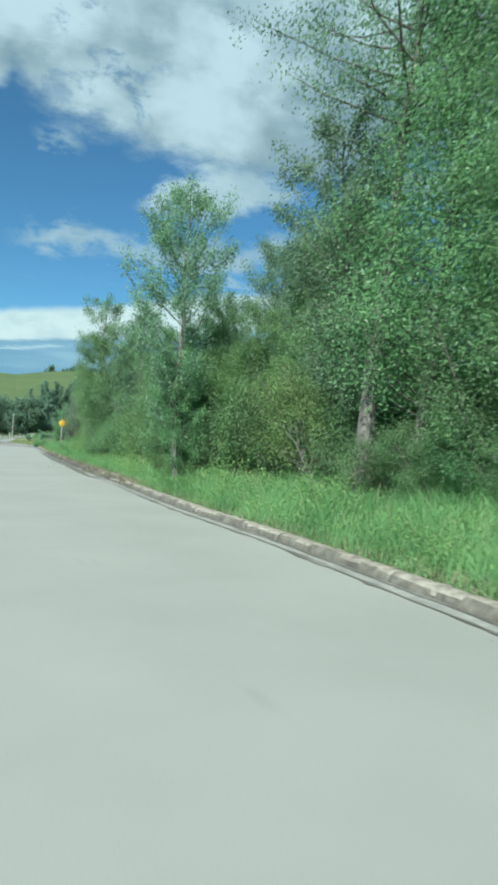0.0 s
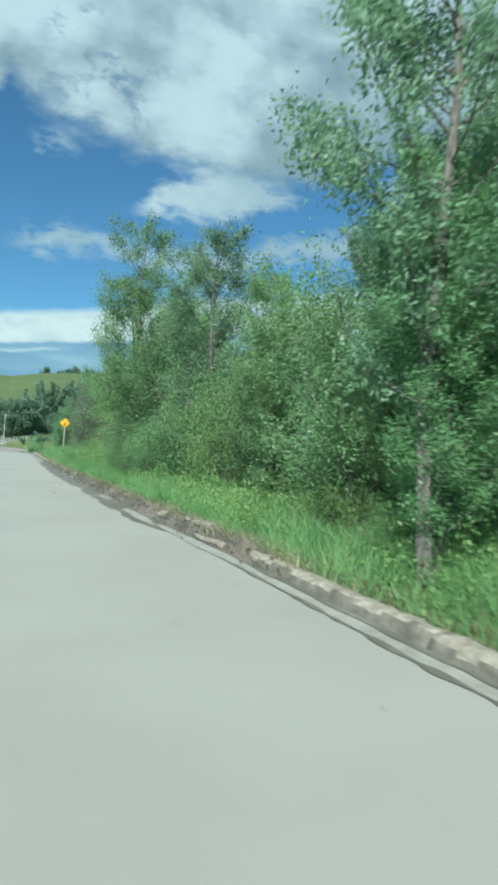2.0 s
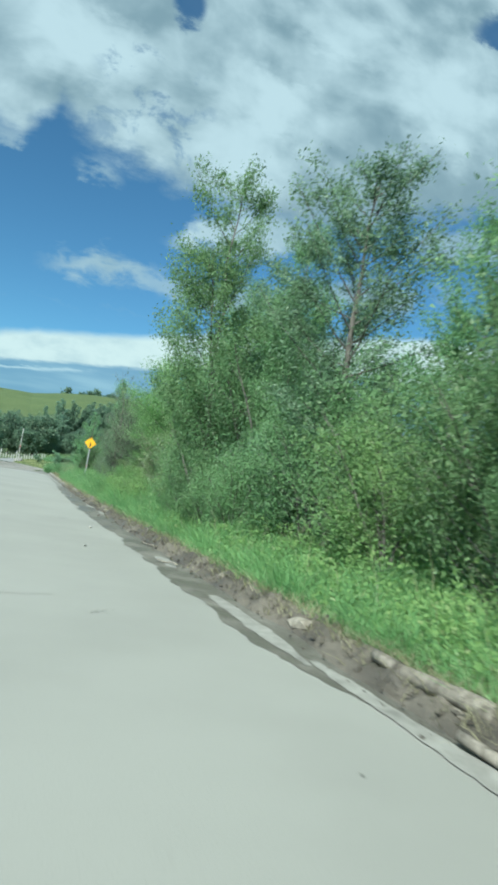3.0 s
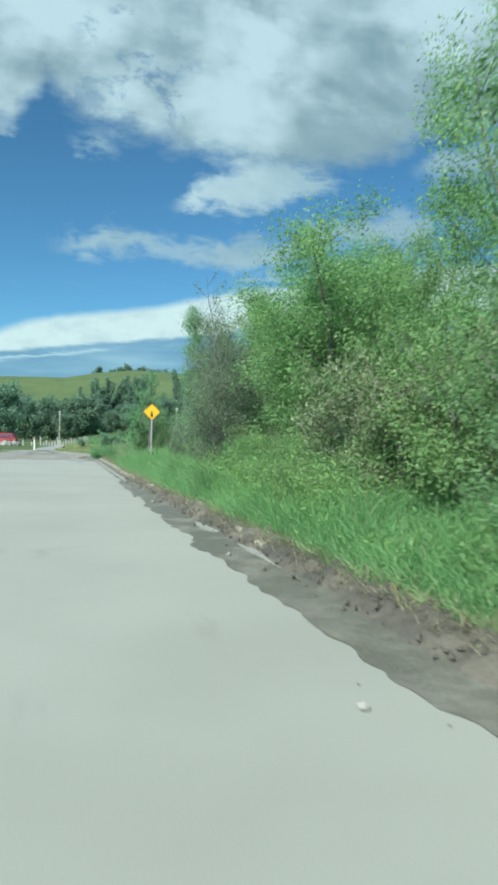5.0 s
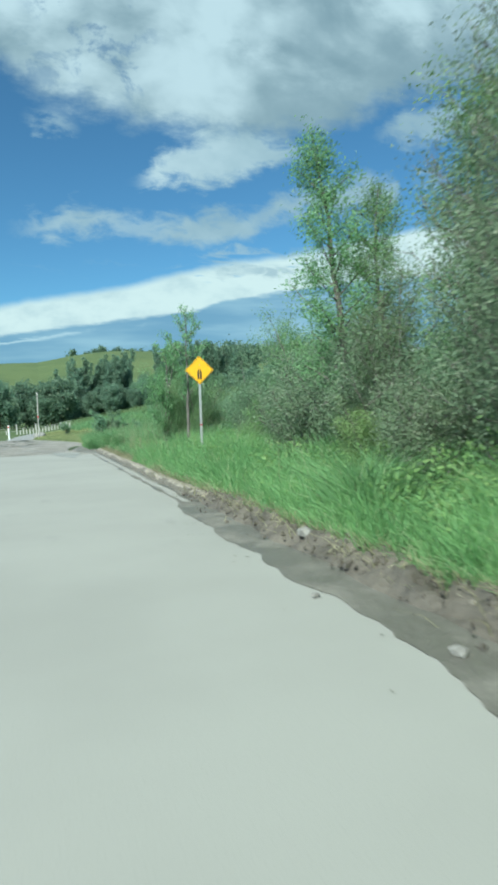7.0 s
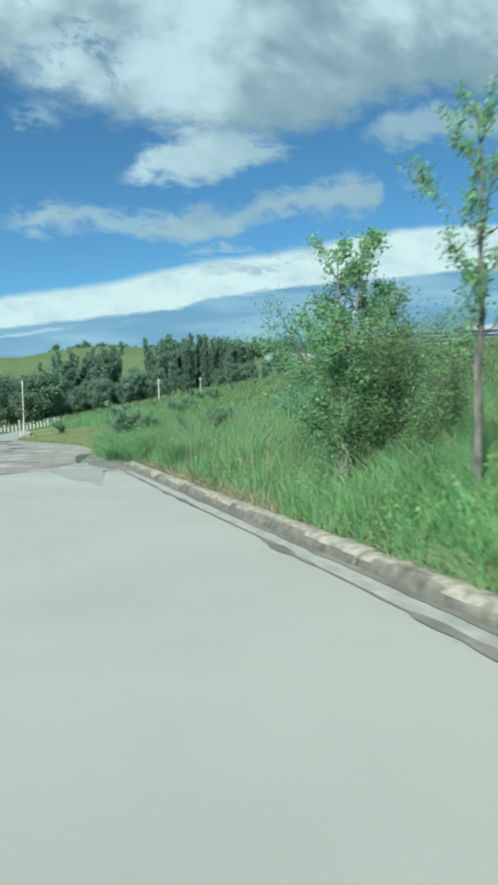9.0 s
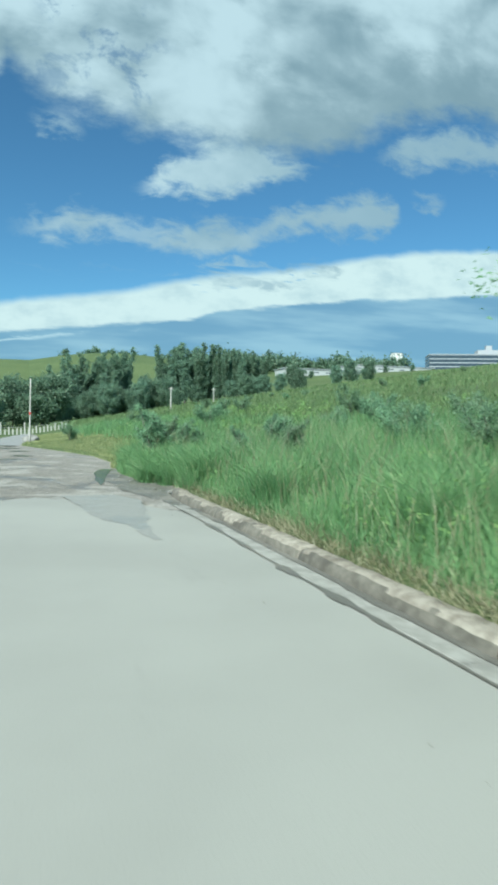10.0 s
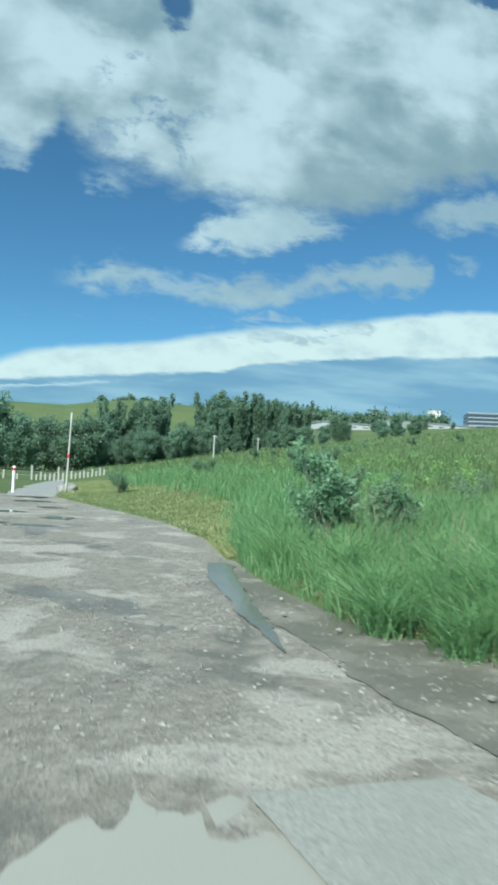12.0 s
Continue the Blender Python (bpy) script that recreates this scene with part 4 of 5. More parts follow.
def side_shape(points, half, mat, name):
    """A body pressed from a side outline, narrowed towards the top."""
    top = max(z for _, z in points)
    n = len(points)
    verts = [(x, sy * half * (1 - 0.16 * max(0, (z - 0.9)) / max(0.1, top - 0.9) * (top > 1.0)), z) for sy in (-1, 1) for x, z in points]
    faces = [tuple(range(n)), tuple(range(n, 2 * n))[::-1]] + [(i, n + i, n + (i + 1) % n, (i + 1) % n) for i in range(n)]
    return mesh_of(name, verts, faces, mat)


def parked_car(x, y, turn):
    z = float(land(x, y))
    c = thing("parked_car", "red car parked behind pale boulders beyond the gravel", "car", at=pose(x, y, z, 0, 0, turn))
    body = [(-2.2, 0.35), (-2.25, 0.75), (-2.15, 1.0), (-1.2, 1.05), (1.1, 1.0), (2.0, 0.88), (2.2, 0.7), (2.2, 0.35)]
    part("body", side_shape(body, 0.88, CAR_RED, "body"), c, "red painted body")
    cabin = [(-1.95, 1.0), (-1.75, 1.62), (-1.2, 1.72), (0.1, 1.70), (0.5, 1.55), (1.15, 1.0)]
    part("cabin", side_shape(cabin, 0.84, CAR_RED, "cabin"), c, "red roof and pillars")
    for sy in (-1, 1):
        for x0, x1 in ((-1.65, -0.95), (-0.85, -0.1), (0.0, 0.55)):
            pts = [(x0, 1.08), (x1 + (0.25 if x1 > 0.5 else 0), 1.08), (x1 - 0.02, 1.5), (x0 + 0.06, 1.52)]
            part("window", mesh_of("window", [(a, sy * (0.855 - 0.10 * (b - 1.08) / 0.5), b) for a, b in pts], [(0, 1, 2, 3)], DARK_GLASS), c, "dark side window")
        for wx in (-1.4, 1.35):
            bm = bmesh.new()
            bmesh.ops.create_cone(bm, cap_ends=True, segments=24, radius1=0.33, radius2=0.33, depth=0.22, matrix=Matrix.Translation((wx, sy * 0.80, 0.33)) @ Matrix.Rotation(radians(90), 4, "X"))
            wheel = part("wheel", bm, c, "black tyre", TYRE)
            bm = bmesh.new()
            bmesh.ops.create_cone(bm, cap_ends=True, segments=20, radius1=0.2, radius2=0.19, depth=0.03, matrix=Matrix.Translation((wx, sy * 0.915, 0.33)) @ Matrix.Rotation(radians(90), 4, "X"))
            part("rim", bm, wheel, "grey alloy rim", STEEL)
        part("headlight", box(bmesh.new(), 2.12, 2.215, sy * 0.68 - 0.14, sy * 0.68 + 0.14, 0.68, 0.8, 0.01), c, "clear headlight", WHITE)
        part("tail_light", box(bmesh.new(), -2.26, -2.18, sy * 0.76 - 0.08, sy * 0.76 + 0.08, 0.8, 0.98, 0.01), c, "dark red tail light", RED)
    part("bumper", box(bmesh.new(), 2.1, 2.27, -0.85, 0.85, 0.32, 0.52, 0.03), c, "dark bumper", BLACK)


parked_car(-8.6, 140.0, 168)
for a in ((-7.0, 127.0, 0.2, 0.8, 1.1), (-5.9, 127.6, 0.18, 0.7, 4.2), (-8.4, 127.3, 0.2, 0.85, 7.7)):
    rock(*a)

# ---- trees and shrubs ----


def unit(p):
    return p / (np.linalg.norm(p, axis=-1, keepdims=True) + 1e-9)


def leaf_faces(rng, at, size, droop=0.25, narrow=0.5):
    """Pointed leaves at the given points."""
    n = len(at)
    out = rng.normal(size=(n, 3))
    out[:, 2] -= droop
    out = unit(out)
    side = unit(np.cross(out, rng.normal(size=(n, 3))))
    length = (size * rng.uniform(0.6, 1.3, n))[:, None]
    wide = length * narrow
    return np.stack([at + side * wide * 0.5, at + out * length, at - side * wide * 0.5], 1)


def grow(seed, height, base, spread, limbs, leaves, size, stems=1, lean=0.15, profile="oval", rise=0.7, bare=0.0, narrow=0.46, scatter=0.16, thick=1.0, twigs=True):
    """The wood and the leaves of a tree or shrub: stems, limbs that bend upwards, twigs, and leaves round the twigs."""
    rng = np.random.default_rng(seed)
    verts, faces, spots, weights = [], [], [], []
    for s in range(stems):
        a0 = rng.uniform(0, 6.28)
        tilt = lean * (0.4 if stems == 1 else 1.0) * rng.uniform(0.6, 1.3)
        tall = height * (1.0 if s == 0 else rng.uniform(0.6, 0.97))
        ts = np.linspace(0, 1, 9)
        wob = np.cumsum(rng.normal(scale=0.02 * tall, size=(9, 2)), 0)
        stem = np.stack([math.cos(a0) * tilt * tall * ts ** 1.2 + wob[:, 0] * ts, math.sin(a0) * tilt * tall * ts ** 1.2 + wob[:, 1] * ts, tall * ts], 1)
        stem[0, 2] = -0.25
        r0 = (0.016 if stems == 1 else 0.010) * tall * thick
        tube(verts, faces, stem, r0 * (1 - 0.93 * ts) + 0.004, 7)
        for k in range(max(3, limbs // stems)):
            f = base + (0.97 - base) * ((k + rng.random()) / max(3, limbs // stems))
            g = (f - base) / (1 - base)
            if profile == "oval":
                reach = math.sin(math.pi * min(1, 0.12 + 0.86 * g)) ** 0.7
            elif profile == "spire":
                reach = (1 - g) ** 0.6 * (0.35 + 0.65 * min(1, g * 4))
            elif profile == "column":
                reach = 0.85 * (1 - g ** 4) ** 0.6
            else:
                reach = (1 - g ** 2) ** 0.5
            reach = spread * max(0.18, reach) * rng.uniform(0.55, 1.15) / (1 if stems == 1 else 1.5)
            a = 2.4 * k + rng.uniform(-0.5, 0.5)
            start = np.array([np.interp(f, ts, stem[:, c]) for c in range(3)])
            way = np.array([math.cos(a), math.sin(a), rise * rng.uniform(0.4, 1.2)])
            ws = np.linspace(0, 1, 5)
            line = start + np.outer(ws, way) * reach + np.outer(ws ** 2, [0, 0, 0.25 * reach]) + np.cumsum(rng.normal(scale=0.03 * reach, size=(5, 3)), 0) * ws[:, None]
            tube(verts, faces, line, max(0.26 * r0 * (1 - f * 0.6), 0.005) * (1 - 0.85 * ws) + 0.002, 4)
            for j in range(6):
                q = rng.uniform(0.25, 1.0)
                p = np.array([np.interp(q, ws, line[:, c]) for c in range(3)])
                tw = unit(way / np.linalg.norm(way) + rng.normal(scale=0.8, size=3)) * reach * rng.uniform(0.18, 0.42)
                tw[2] = abs(tw[2]) * 0.7 + 0.05 * reach
                if twigs:
                    tube(verts, faces, np.array([p, p + 0.5 * tw, p + tw + (0, 0, 0.05 * reach)]), [0.006, 0.004, 0.0015], 3)
                if rng.random() >= bare:
                    spots.append((p, p + tw))
                    weights.append(np.linalg.norm(tw) + 0.1)
            if rng.random() >= bare:
                spots.append((line[2], line[4]))
                weights.append(reach * 0.5)
    spots, weights = np.array(spots), np.array(weights)
    pick = rng.choice(len(spots), leaves, p=weights / weights.sum())
    along = rng.random((leaves, 1)) ** 0.7
    at = spots[pick, 0] * (1 - along) + spots[pick, 1] * along
    at = at + rng.normal(scale=scatter, size=(leaves, 3)) * np.minimum(1, 0.5 + 0.12 * height)
    at[:, 2] = np.maximum(at[:, 2], 0.03)
    return verts, faces, leaf_faces(rng, at, size, narrow=narrow)


def tree(name, label, category, wood, leaf_mat, bark_mat=None, group="", **how):
    """A thing with its wood and its crown, standing at the origin until it is placed."""
    verts, faces, leaves = grow(**how)
    t = thing(name, label, category, group)
    part("trunk", mesh_of("trunk", verts, faces, bark_mat or BARK), t, wood)
    part("crown", loose_mesh("crown", [leaves], leaf_mat), t)
    return t


def stand(ob, x, y, turn=0.0, size=1.0, wide=None, sink=0.05):
    return pose(x, y, float(land(x, y)) - sink, 0, 0, turn) @ Matrix.Diagonal((wide or size, wide or size, size, 1))


def plant(ob, spots):
    """The first stands at the first spot; copies take the rest."""
    for s in spots[1:]:
        copy_thing(ob, stand(ob, *s))
    ob.matrix_basis = stand(ob, *spots[0])


G = "trees beside the road"
tall_a = tree("poplar_tree", "tall slender poplar with sparse grey-green leaves above shrubs", "tree", "grey trunk and limbs", LEAF_GREY, group=G,
              seed=11, height=9.0, base=0.2, spread=1.9, limbs=50, leaves=31000, size=0.085, rise=1.0, scatter=0.13, twigs=False, thick=0.75)
plant(tall_a, [(3.85, 18.3, 20, 0.96, 0.85), (7.0, 12.7, 200, 0.84, 0.9), (6.4, 35.5, 130, 0.66), (5.3, 29.4, 250, 0.69, 0.8), (7.4, 26.0, 10, 0.7), (8.2, 21.0, 77, 0.85)])
tall_a.matrix_basis = pose(4.4, 18.45, float(land(4.4, 18.45)) - 0.05, 0, -8.5, 20) @ Matrix.Diagonal((0.85, 0.85, 0.90, 1))
big_b = tree("poplar_tree", "large dark poplar with dense leaves standing behind the verge", "tree", "grey trunk and limbs", LEAF_POPLAR, group=G,
             seed=23, height=12.0, base=0.13, spread=2.2, limbs=130, leaves=100000, size=0.074, thick=0.6, rise=0.5, profile="column", scatter=0.28, twigs=False)
plant(big_b, [(7.3, 11.2, 0, 1.0), (8.2, 7.4, 140, 0.95, 1.1), (9.4, 22.0, 60, 0.66, 0.9), (12.2, 24.8, 210, 0.76, 1.0), (9.2, 16.6, 300, 0.6, 0.9)])
over_e = tree("poplar_tree", "tall poplar with spreading high branches over dense trees", "tree", "grey trunk and limbs", LEAF_GREY, group=G,
              seed=29, height=11.5, base=0.62, spread=3.3, limbs=40, leaves=15000, size=0.085, rise=0.35, scatter=0.2)
plant(over_e, [(6.4, 11.6, 0, 1.0)])
will_c = tree("willow_tree", "bright green willow with dense fresh leaves beside the verge", "tree", "grey-brown stems", LEAF_BRIGHT, group=G,
              seed=37, height=7.0, base=0.10, spread=2.5, limbs=84, leaves=68000, size=0.07, stems=3, lean=0.16, rise=0.8, narrow=0.42, scatter=0.17, twigs=False)
plant(will_c, [(5.5, 42.4, 0, 0.67, 1.03), (6.0, 44.2, 190, 0.74, 0.95), (6.3, 46.4, 100, 0.68, 0.9), (7.2, 39.0, 300, 0.9), (8.5, 44.5, 60, 0.85), (6.2, 17.6, 150, 0.62)])
aspen_d = tree("aspen_tree", "aspen with light green leaves and forked grey stems", "tree", "forked grey stems", LEAF_POPLAR, group=G,
               thick=0.7, seed=41, height=8.0, base=0.12, spread=2.0, limbs=64, leaves=46000, size=0.068, stems=2, lean=0.12, rise=0.9, scatter=0.125, twigs=False)
plant(aspen_d, [(4.2, 33.4, 0, 1.0, 0.95), (5.1, 31.4, 90, 0.82, 0.6), (5.0, 24.2, 200, 0.55), (5.8, 26.6, 260, 0.62), (5.2, 36.0, 30, 0.7), (6.4, 20.8, 120, 0.75), (5.2, 19.7, 60, 0.62, 0.75), (5.9, 17.6, 310, 0.62, 0.75), (4.6, 18.5, 200, 0.56, 0.62)])
aspen_d.matrix_basis = pose(4.2, 33.4, float(land(4.2, 33.4)) - 0.05, 0, -6.5, 0) @ Matrix.Diagonal((0.95, 0.95, 1.0, 1))
slender = tree("young_tree", "young slender tree with pale green leaves among shrubs", "tree", "thin pale stem", LEAF_POPLAR, group=G,
               seed=53, height=5.2, base=0.15, spread=0.95, limbs=38, leaves=17000, size=0.05, rise=1.0, scatter=0.11, profile="spire")
plant(slender, [(4.88, 51.5, 180, 1.0), (5.3, 49.2, 10, 0.98), (5.3, 50.9, 90, 0.85)])
sapling = tree("sapling", "slim young sapling with sparse pale leaves above a shrub", "tree", "thin grey stem", LEAF_POPLAR, group=G,
               seed=57, height=5.0, base=0.35, spread=0.85, limbs=20, leaves=3600, size=0.075, lean=0.25, rise=1.1, scatter=0.07)
plant(sapling, [(4.05, 60.0, 60, 0.8, 0.62)])
young_poplar = tree("young_poplar", "young poplar with pale round leaves rising from a shrub", "tree", "thin grey stems", LEAF_POPLAR, group=G,
                    seed=59, height=3.3, base=0.22, spread=0.9, limbs=30, leaves=7000, size=0.047, stems=3, lean=0.2, rise=1.3, narrow=0.75, scatter=0.06)
plant(young_poplar, [(3.8, 62.4, 150, 1.05), (4.6, 63.3, 20, 0.85)])

shrub_1 = tree("shrub", "dense leafy green shrub growing at the wood's edge", "shrub", "thin brown stems", LEAF_POPLAR, group="shrubs at the wood's edge",
               seed=61, height=3.2, base=0.06, spread=1.7, limbs=60, leaves=20000, size=0.058, twigs=False, stems=6, lean=0.35, profile="dome", scatter=0.16)
plant(shrub_1, [(4.9, 20.6, 10, 0.9), (6.2, 17.9, 200, 1.2), (5.2, 32.2, 77, 1.15), (5.1, 29.8, 160, 0.95), (5.1, 34.4, 20, 0.9), (6.6, 16.2, 0, 1.0), (5.6, 21.2, 70, 1.0), (5.4, 25.0, 130, 1.1), (5.6, 28.4, 190, 1.1), (5.9, 33.4, 250, 1.0), (6.6, 24.0, 20, 1.4),
                (6.8, 33.0, 99, 1.4), (7.5, 18.0, 150, 1.3), (9.4, 13.0, 80, 1.3), (7.4, 13.6, 200, 1.1), (7.6, 9.4, 290, 1.1), (10.5, 11.0, 0, 1.8), (4.7, 63.9, 40, 0.8), (4.15, 62.7, 200, 0.60, 0.55), (4.9, 62.4, 100, 0.7), (7.0, 58.2, 30, 1.0, 0.8), (4.1, 32.6, 44, 0.6), (4.25, 31.2, 144, 0.6), (4.1, 34.6, 10, 0.6), (4.7, 33.2, 80, 0.95), (7.6, 59.4, 210, 0.9), (8.3, 11.8, 10, 0.8), (8.6, 9.0, 130, 0.9), (7.05, 10.5, 60, 0.42, 0.6), (6.75, 11.3, 160, 0.52, 0.7), (7.4, 9.5, 310, 0.5, 0.7), (6.8, 12.4, 200, 0.38, 0.55), (7.9, 6.7, 20, 0.45, 0.65), (7.6, 8.4, 250, 0.4, 0.6)])
shrub_2 = tree("shrub", "silver-green leafy shrub growing at the wood's edge", "shrub", "thin grey stems", LEAF_GREY, group="shrubs at the wood's edge",
               seed=67, height=2.8, base=0.05, spread=1.6, limbs=64, leaves=17000, size=0.058, twigs=False, stems=7, lean=0.4, profile="dome", scatter=0.15)
plant(shrub_2, [(6.0, 22.4, 0, 1.0), (5.2, 30.8, 90, 1.0), (5.3, 35.0, 180, 0.95), (5.6, 49.0, 40, 0.9), (5.3, 53.6, 130, 0.72),
                (6.6, 55.8, 220, 0.8), (7.2, 51.0, 310, 1.1), (7.4, 48.0, 15, 1.25), (5.5, 65.0, 75, 0.85), (5.9, 66.4, 165, 0.6), (6.0, 59.5, 33, 0.85), (8.0, 62.0, 0, 1.0), (7.4, 57.2, 70, 0.95), (9.4, 59.8, 150, 1.1)])
shrub_3 = tree("shrub", "bright green leafy shrub growing at the wood's edge", "shrub", "thin brown stems", LEAF_BRIGHT, group="shrubs at the wood's edge",
               seed=71, height=2.6, base=0.05, spread=1.5, limbs=58, leaves=17500, size=0.057, twigs=False, stems=6, lean=0.38, profile="dome", scatter=0.15)
plant(shrub_3, [(6.9, 15.2, 30, 1.15), (6.9, 18.6, 60, 1.0), (5.1, 27.0, 20, 0.9), (4.75, 20.9, 0, 0.42, 0.55), (4.55, 19.4, 140, 0.3, 0.4), (5.0, 37.6, 80, 0.9), (5.2, 43.8, 160, 0.85), (6.2, 40.5, 240, 1.2), (3.9, 42.0, 100, 0.36, 0.5), (4.25, 42.9, 30, 0.5, 0.7), (4.4, 44.4, 130, 0.48, 0.65), (3.8, 44.6, 200, 0.34, 0.5), (3.9, 39.8, 10, 0.38, 0.5), (4.4, 41.2, 15, 0.5), (4.3, 43.2, 105, 0.5), (4.6, 39.4, 195, 0.55), (4.4, 50.0, 60, 0.45), (4.9, 55.4, 240, 0.5)])
dead_tree = tree("dead_tree", "half-dead tree with bare bleached branches and few leaves", "tree", "bare grey branches", LEAF_DULL, group=G,
                 seed=83, height=5.0, base=0.12, spread=1.5, limbs=120, leaves=26000, size=0.046, stems=3, lean=0.18, rise=0.9, bare=0.4, scatter=0.16, thick=0.38)
plant(dead_tree, [(3.95, 46.1, 0, 0.84, 0.8), (4.5, 47.4, 140, 0.8), (5.2, 44.6, 77, 0.6), (4.9, 50.6, 200, 0.6)])

bare_tree = tree("bare_tree", "dead tree top with bare forked grey twigs", "tree", "bare grey forked branches", LEAF_DULL, group=G,
                 seed=89, height=5.7, base=0.3, spread=1.3, limbs=34, leaves=700, size=0.07, stems=3, lean=0.1, rise=1.1, bare=0.75, scatter=0.1, thick=0.38)
plant(bare_tree, [(3.8, 45.8, 0, 0.86, 0.7), (4.9, 48.3, 130, 0.8)])

dead_branch = tree("dead_branch", "bleached bare broken branch in front of dark shrubs", "branch", "bleached bare wood", LEAF_DULL, BARK_DEAD,
                   seed=113, height=2.3, base=0.35, spread=1.1, limbs=9, leaves=40, size=0.05, stems=1, lean=0.9, rise=0.7, bare=0.9, thick=1.0)
plant(dead_branch, [(5.4, 40.6, 150, 0.7), (5.6, 43.4, 80, 0.7)])
copy_thing(dead_branch, pose(6.7, 13.8, float(land(6.7, 13.8)) - 0.05, 0, -38, 0) @ Matrix.Diagonal((0.55, 0.55, 1.1, 1)))

dry_shrub = tree("dry_shrub", "dry straw-coloured shrub with bare pale twigs", "shrub", "bare pale twigs", LEAF_STRAW, BARK_DEAD, group="shrubs at the wood's edge",
                 seed=131, height=1.9, base=0.1, spread=1.1, limbs=40, leaves=8500, size=0.055, stems=6, lean=0.35, profile="dome", bare=0.3, scatter=0.13, thick=0.7)
plant(dry_shrub, [(4.8, 39.9, 0, 1.2), (5.3, 41.2, 120, 1.2), (5.3, 38.6, 60, 1.3), (4.9, 38.9, 200, 1.0)])
grey_shrub = tree("shrub", "dull grey-green shrub with fine twigs among tall grass", "shrub", "thin grey twigs", LEAF_DULL, group="shrubs at the wood's edge",
                  seed=137, height=1.9, base=0.08, spread=1.15, limbs=46, leaves=15000, size=0.042, stems=7, lean=0.36, profile="dome", bare=0.15, scatter=0.13, thick=0.6)
plant(grey_shrub, [(4.6, 52.6, 20, 1.0), (5.1, 53.8, 110, 1.15), (4.6, 50.2, 260, 0.95), (5.7, 55.2, 200, 1.15), (4.9, 56.0, 80, 0.75), (5.7, 52.2, 300, 1.3), (5.4, 57.4, 150, 0.85), (6.2, 60.6, 10, 0.9), (4.4, 48.6, 70, 0.9)])

# ---- far trees ----
far_a = tree("far_poplar", "dark green poplar in a distant grove", "tree", "", LEAF_DARK, group="distant grove",
             seed=91, height=17.5, base=0.05, spread=1.9, limbs=42, leaves=9500, size=0.34, twigs=False, stems=3, lean=0.07, rise=2.6, profile="oval", scatter=0.34, narrow=0.8)
far_b = tree("far_tree", "round dark green tree in a distant wood", "tree", "", LEAF_DARK, group="distant wood",
             seed=97, height=11.0, base=0.04, spread=4.2, limbs=30, leaves=9000, size=0.40, twigs=False, profile="dome", scatter=0.6, narrow=0.9)


def far_spots(rng, n, x0, x1, y0, y1, lo, hi):
    return [(rng.uniform(x0, x1), rng.uniform(y0, y1), rng.uniform(0, 360), rng.uniform(lo, hi)) for _ in range(n)]


rng = np.random.default_rng(3)
plant(far_a, far_spots(rng, 28, 12, 29.5, 262, 280, 0.9, 1.15) + [(7.6, 266, 40, 0.98), (2.6, 268, 100, 0.82)] + [(x, y, a, (1.12 - 0.011 * (x - 39)) * k) for x, y, a, k in far_spots(rng, 48, 40, 72, 262, 284, 0.86, 1.08)])
plant(far_b, far_spots(rng, 26, -32, 10, 232, 262, 0.85, 1.12) + far_spots(rng, 16, 8, 40, 244, 258, 0.45, 0.75) + far_spots(rng, 8, 40, 74, 246, 258, 0.4, 0.55) + far_spots(rng, 3, -20, -14.5, 206, 215, 1.05, 1.18)
      + far_spots(rng, 8, 60, 110, 262, 290, 0.5, 0.7) + [(32.5, 258, 0, 0.75), (35.5, 259, 60, 0.7), (38.5, 256, 120, 0.7), (34.2, 264, 200, 0.85), (30, 255, 20, 0.6)] + [(160, 455, 0, 0.45), (172, 460, 90, 0.4), (188, 458, 30, 0.5), (215, 462, 60, 0.35), (232, 470, 200, 0.45), (255, 474, 120, 0.4)])


def far_wood():
    """Woods on the skyline, too many trees to count."""
    rng = np.random.default_rng(8)
    out = []
    for x0, x1, y0, y1, n, tall in ((120, 310, 540, 660, 130, 11), (40, 200, 880, 960, 40, 9)):
        for _ in range(n):
            x, y = rng.uniform(x0, x1), rng.uniform(y0, y1)
            z, h = float(land(x, y)), tall * rng.uniform(0.6, 1.25)
            pts = rng.normal(size=(260, 3)) * (0.22 * h, 0.22 * h, 0.24 * h) + (x, y, z + 0.5 * h)
            pts[:, 2] = np.maximum(pts[:, 2], z)
            out.append(leaf_faces(rng, pts, 2.0, 0.0, 0.9))
    ob = new("far_wood", loose_mesh("far_wood", out, LEAF_DARK))
    tagged(ob, "dark green woods along the distant ridge", "woods", "", "stuff")


far_wood()


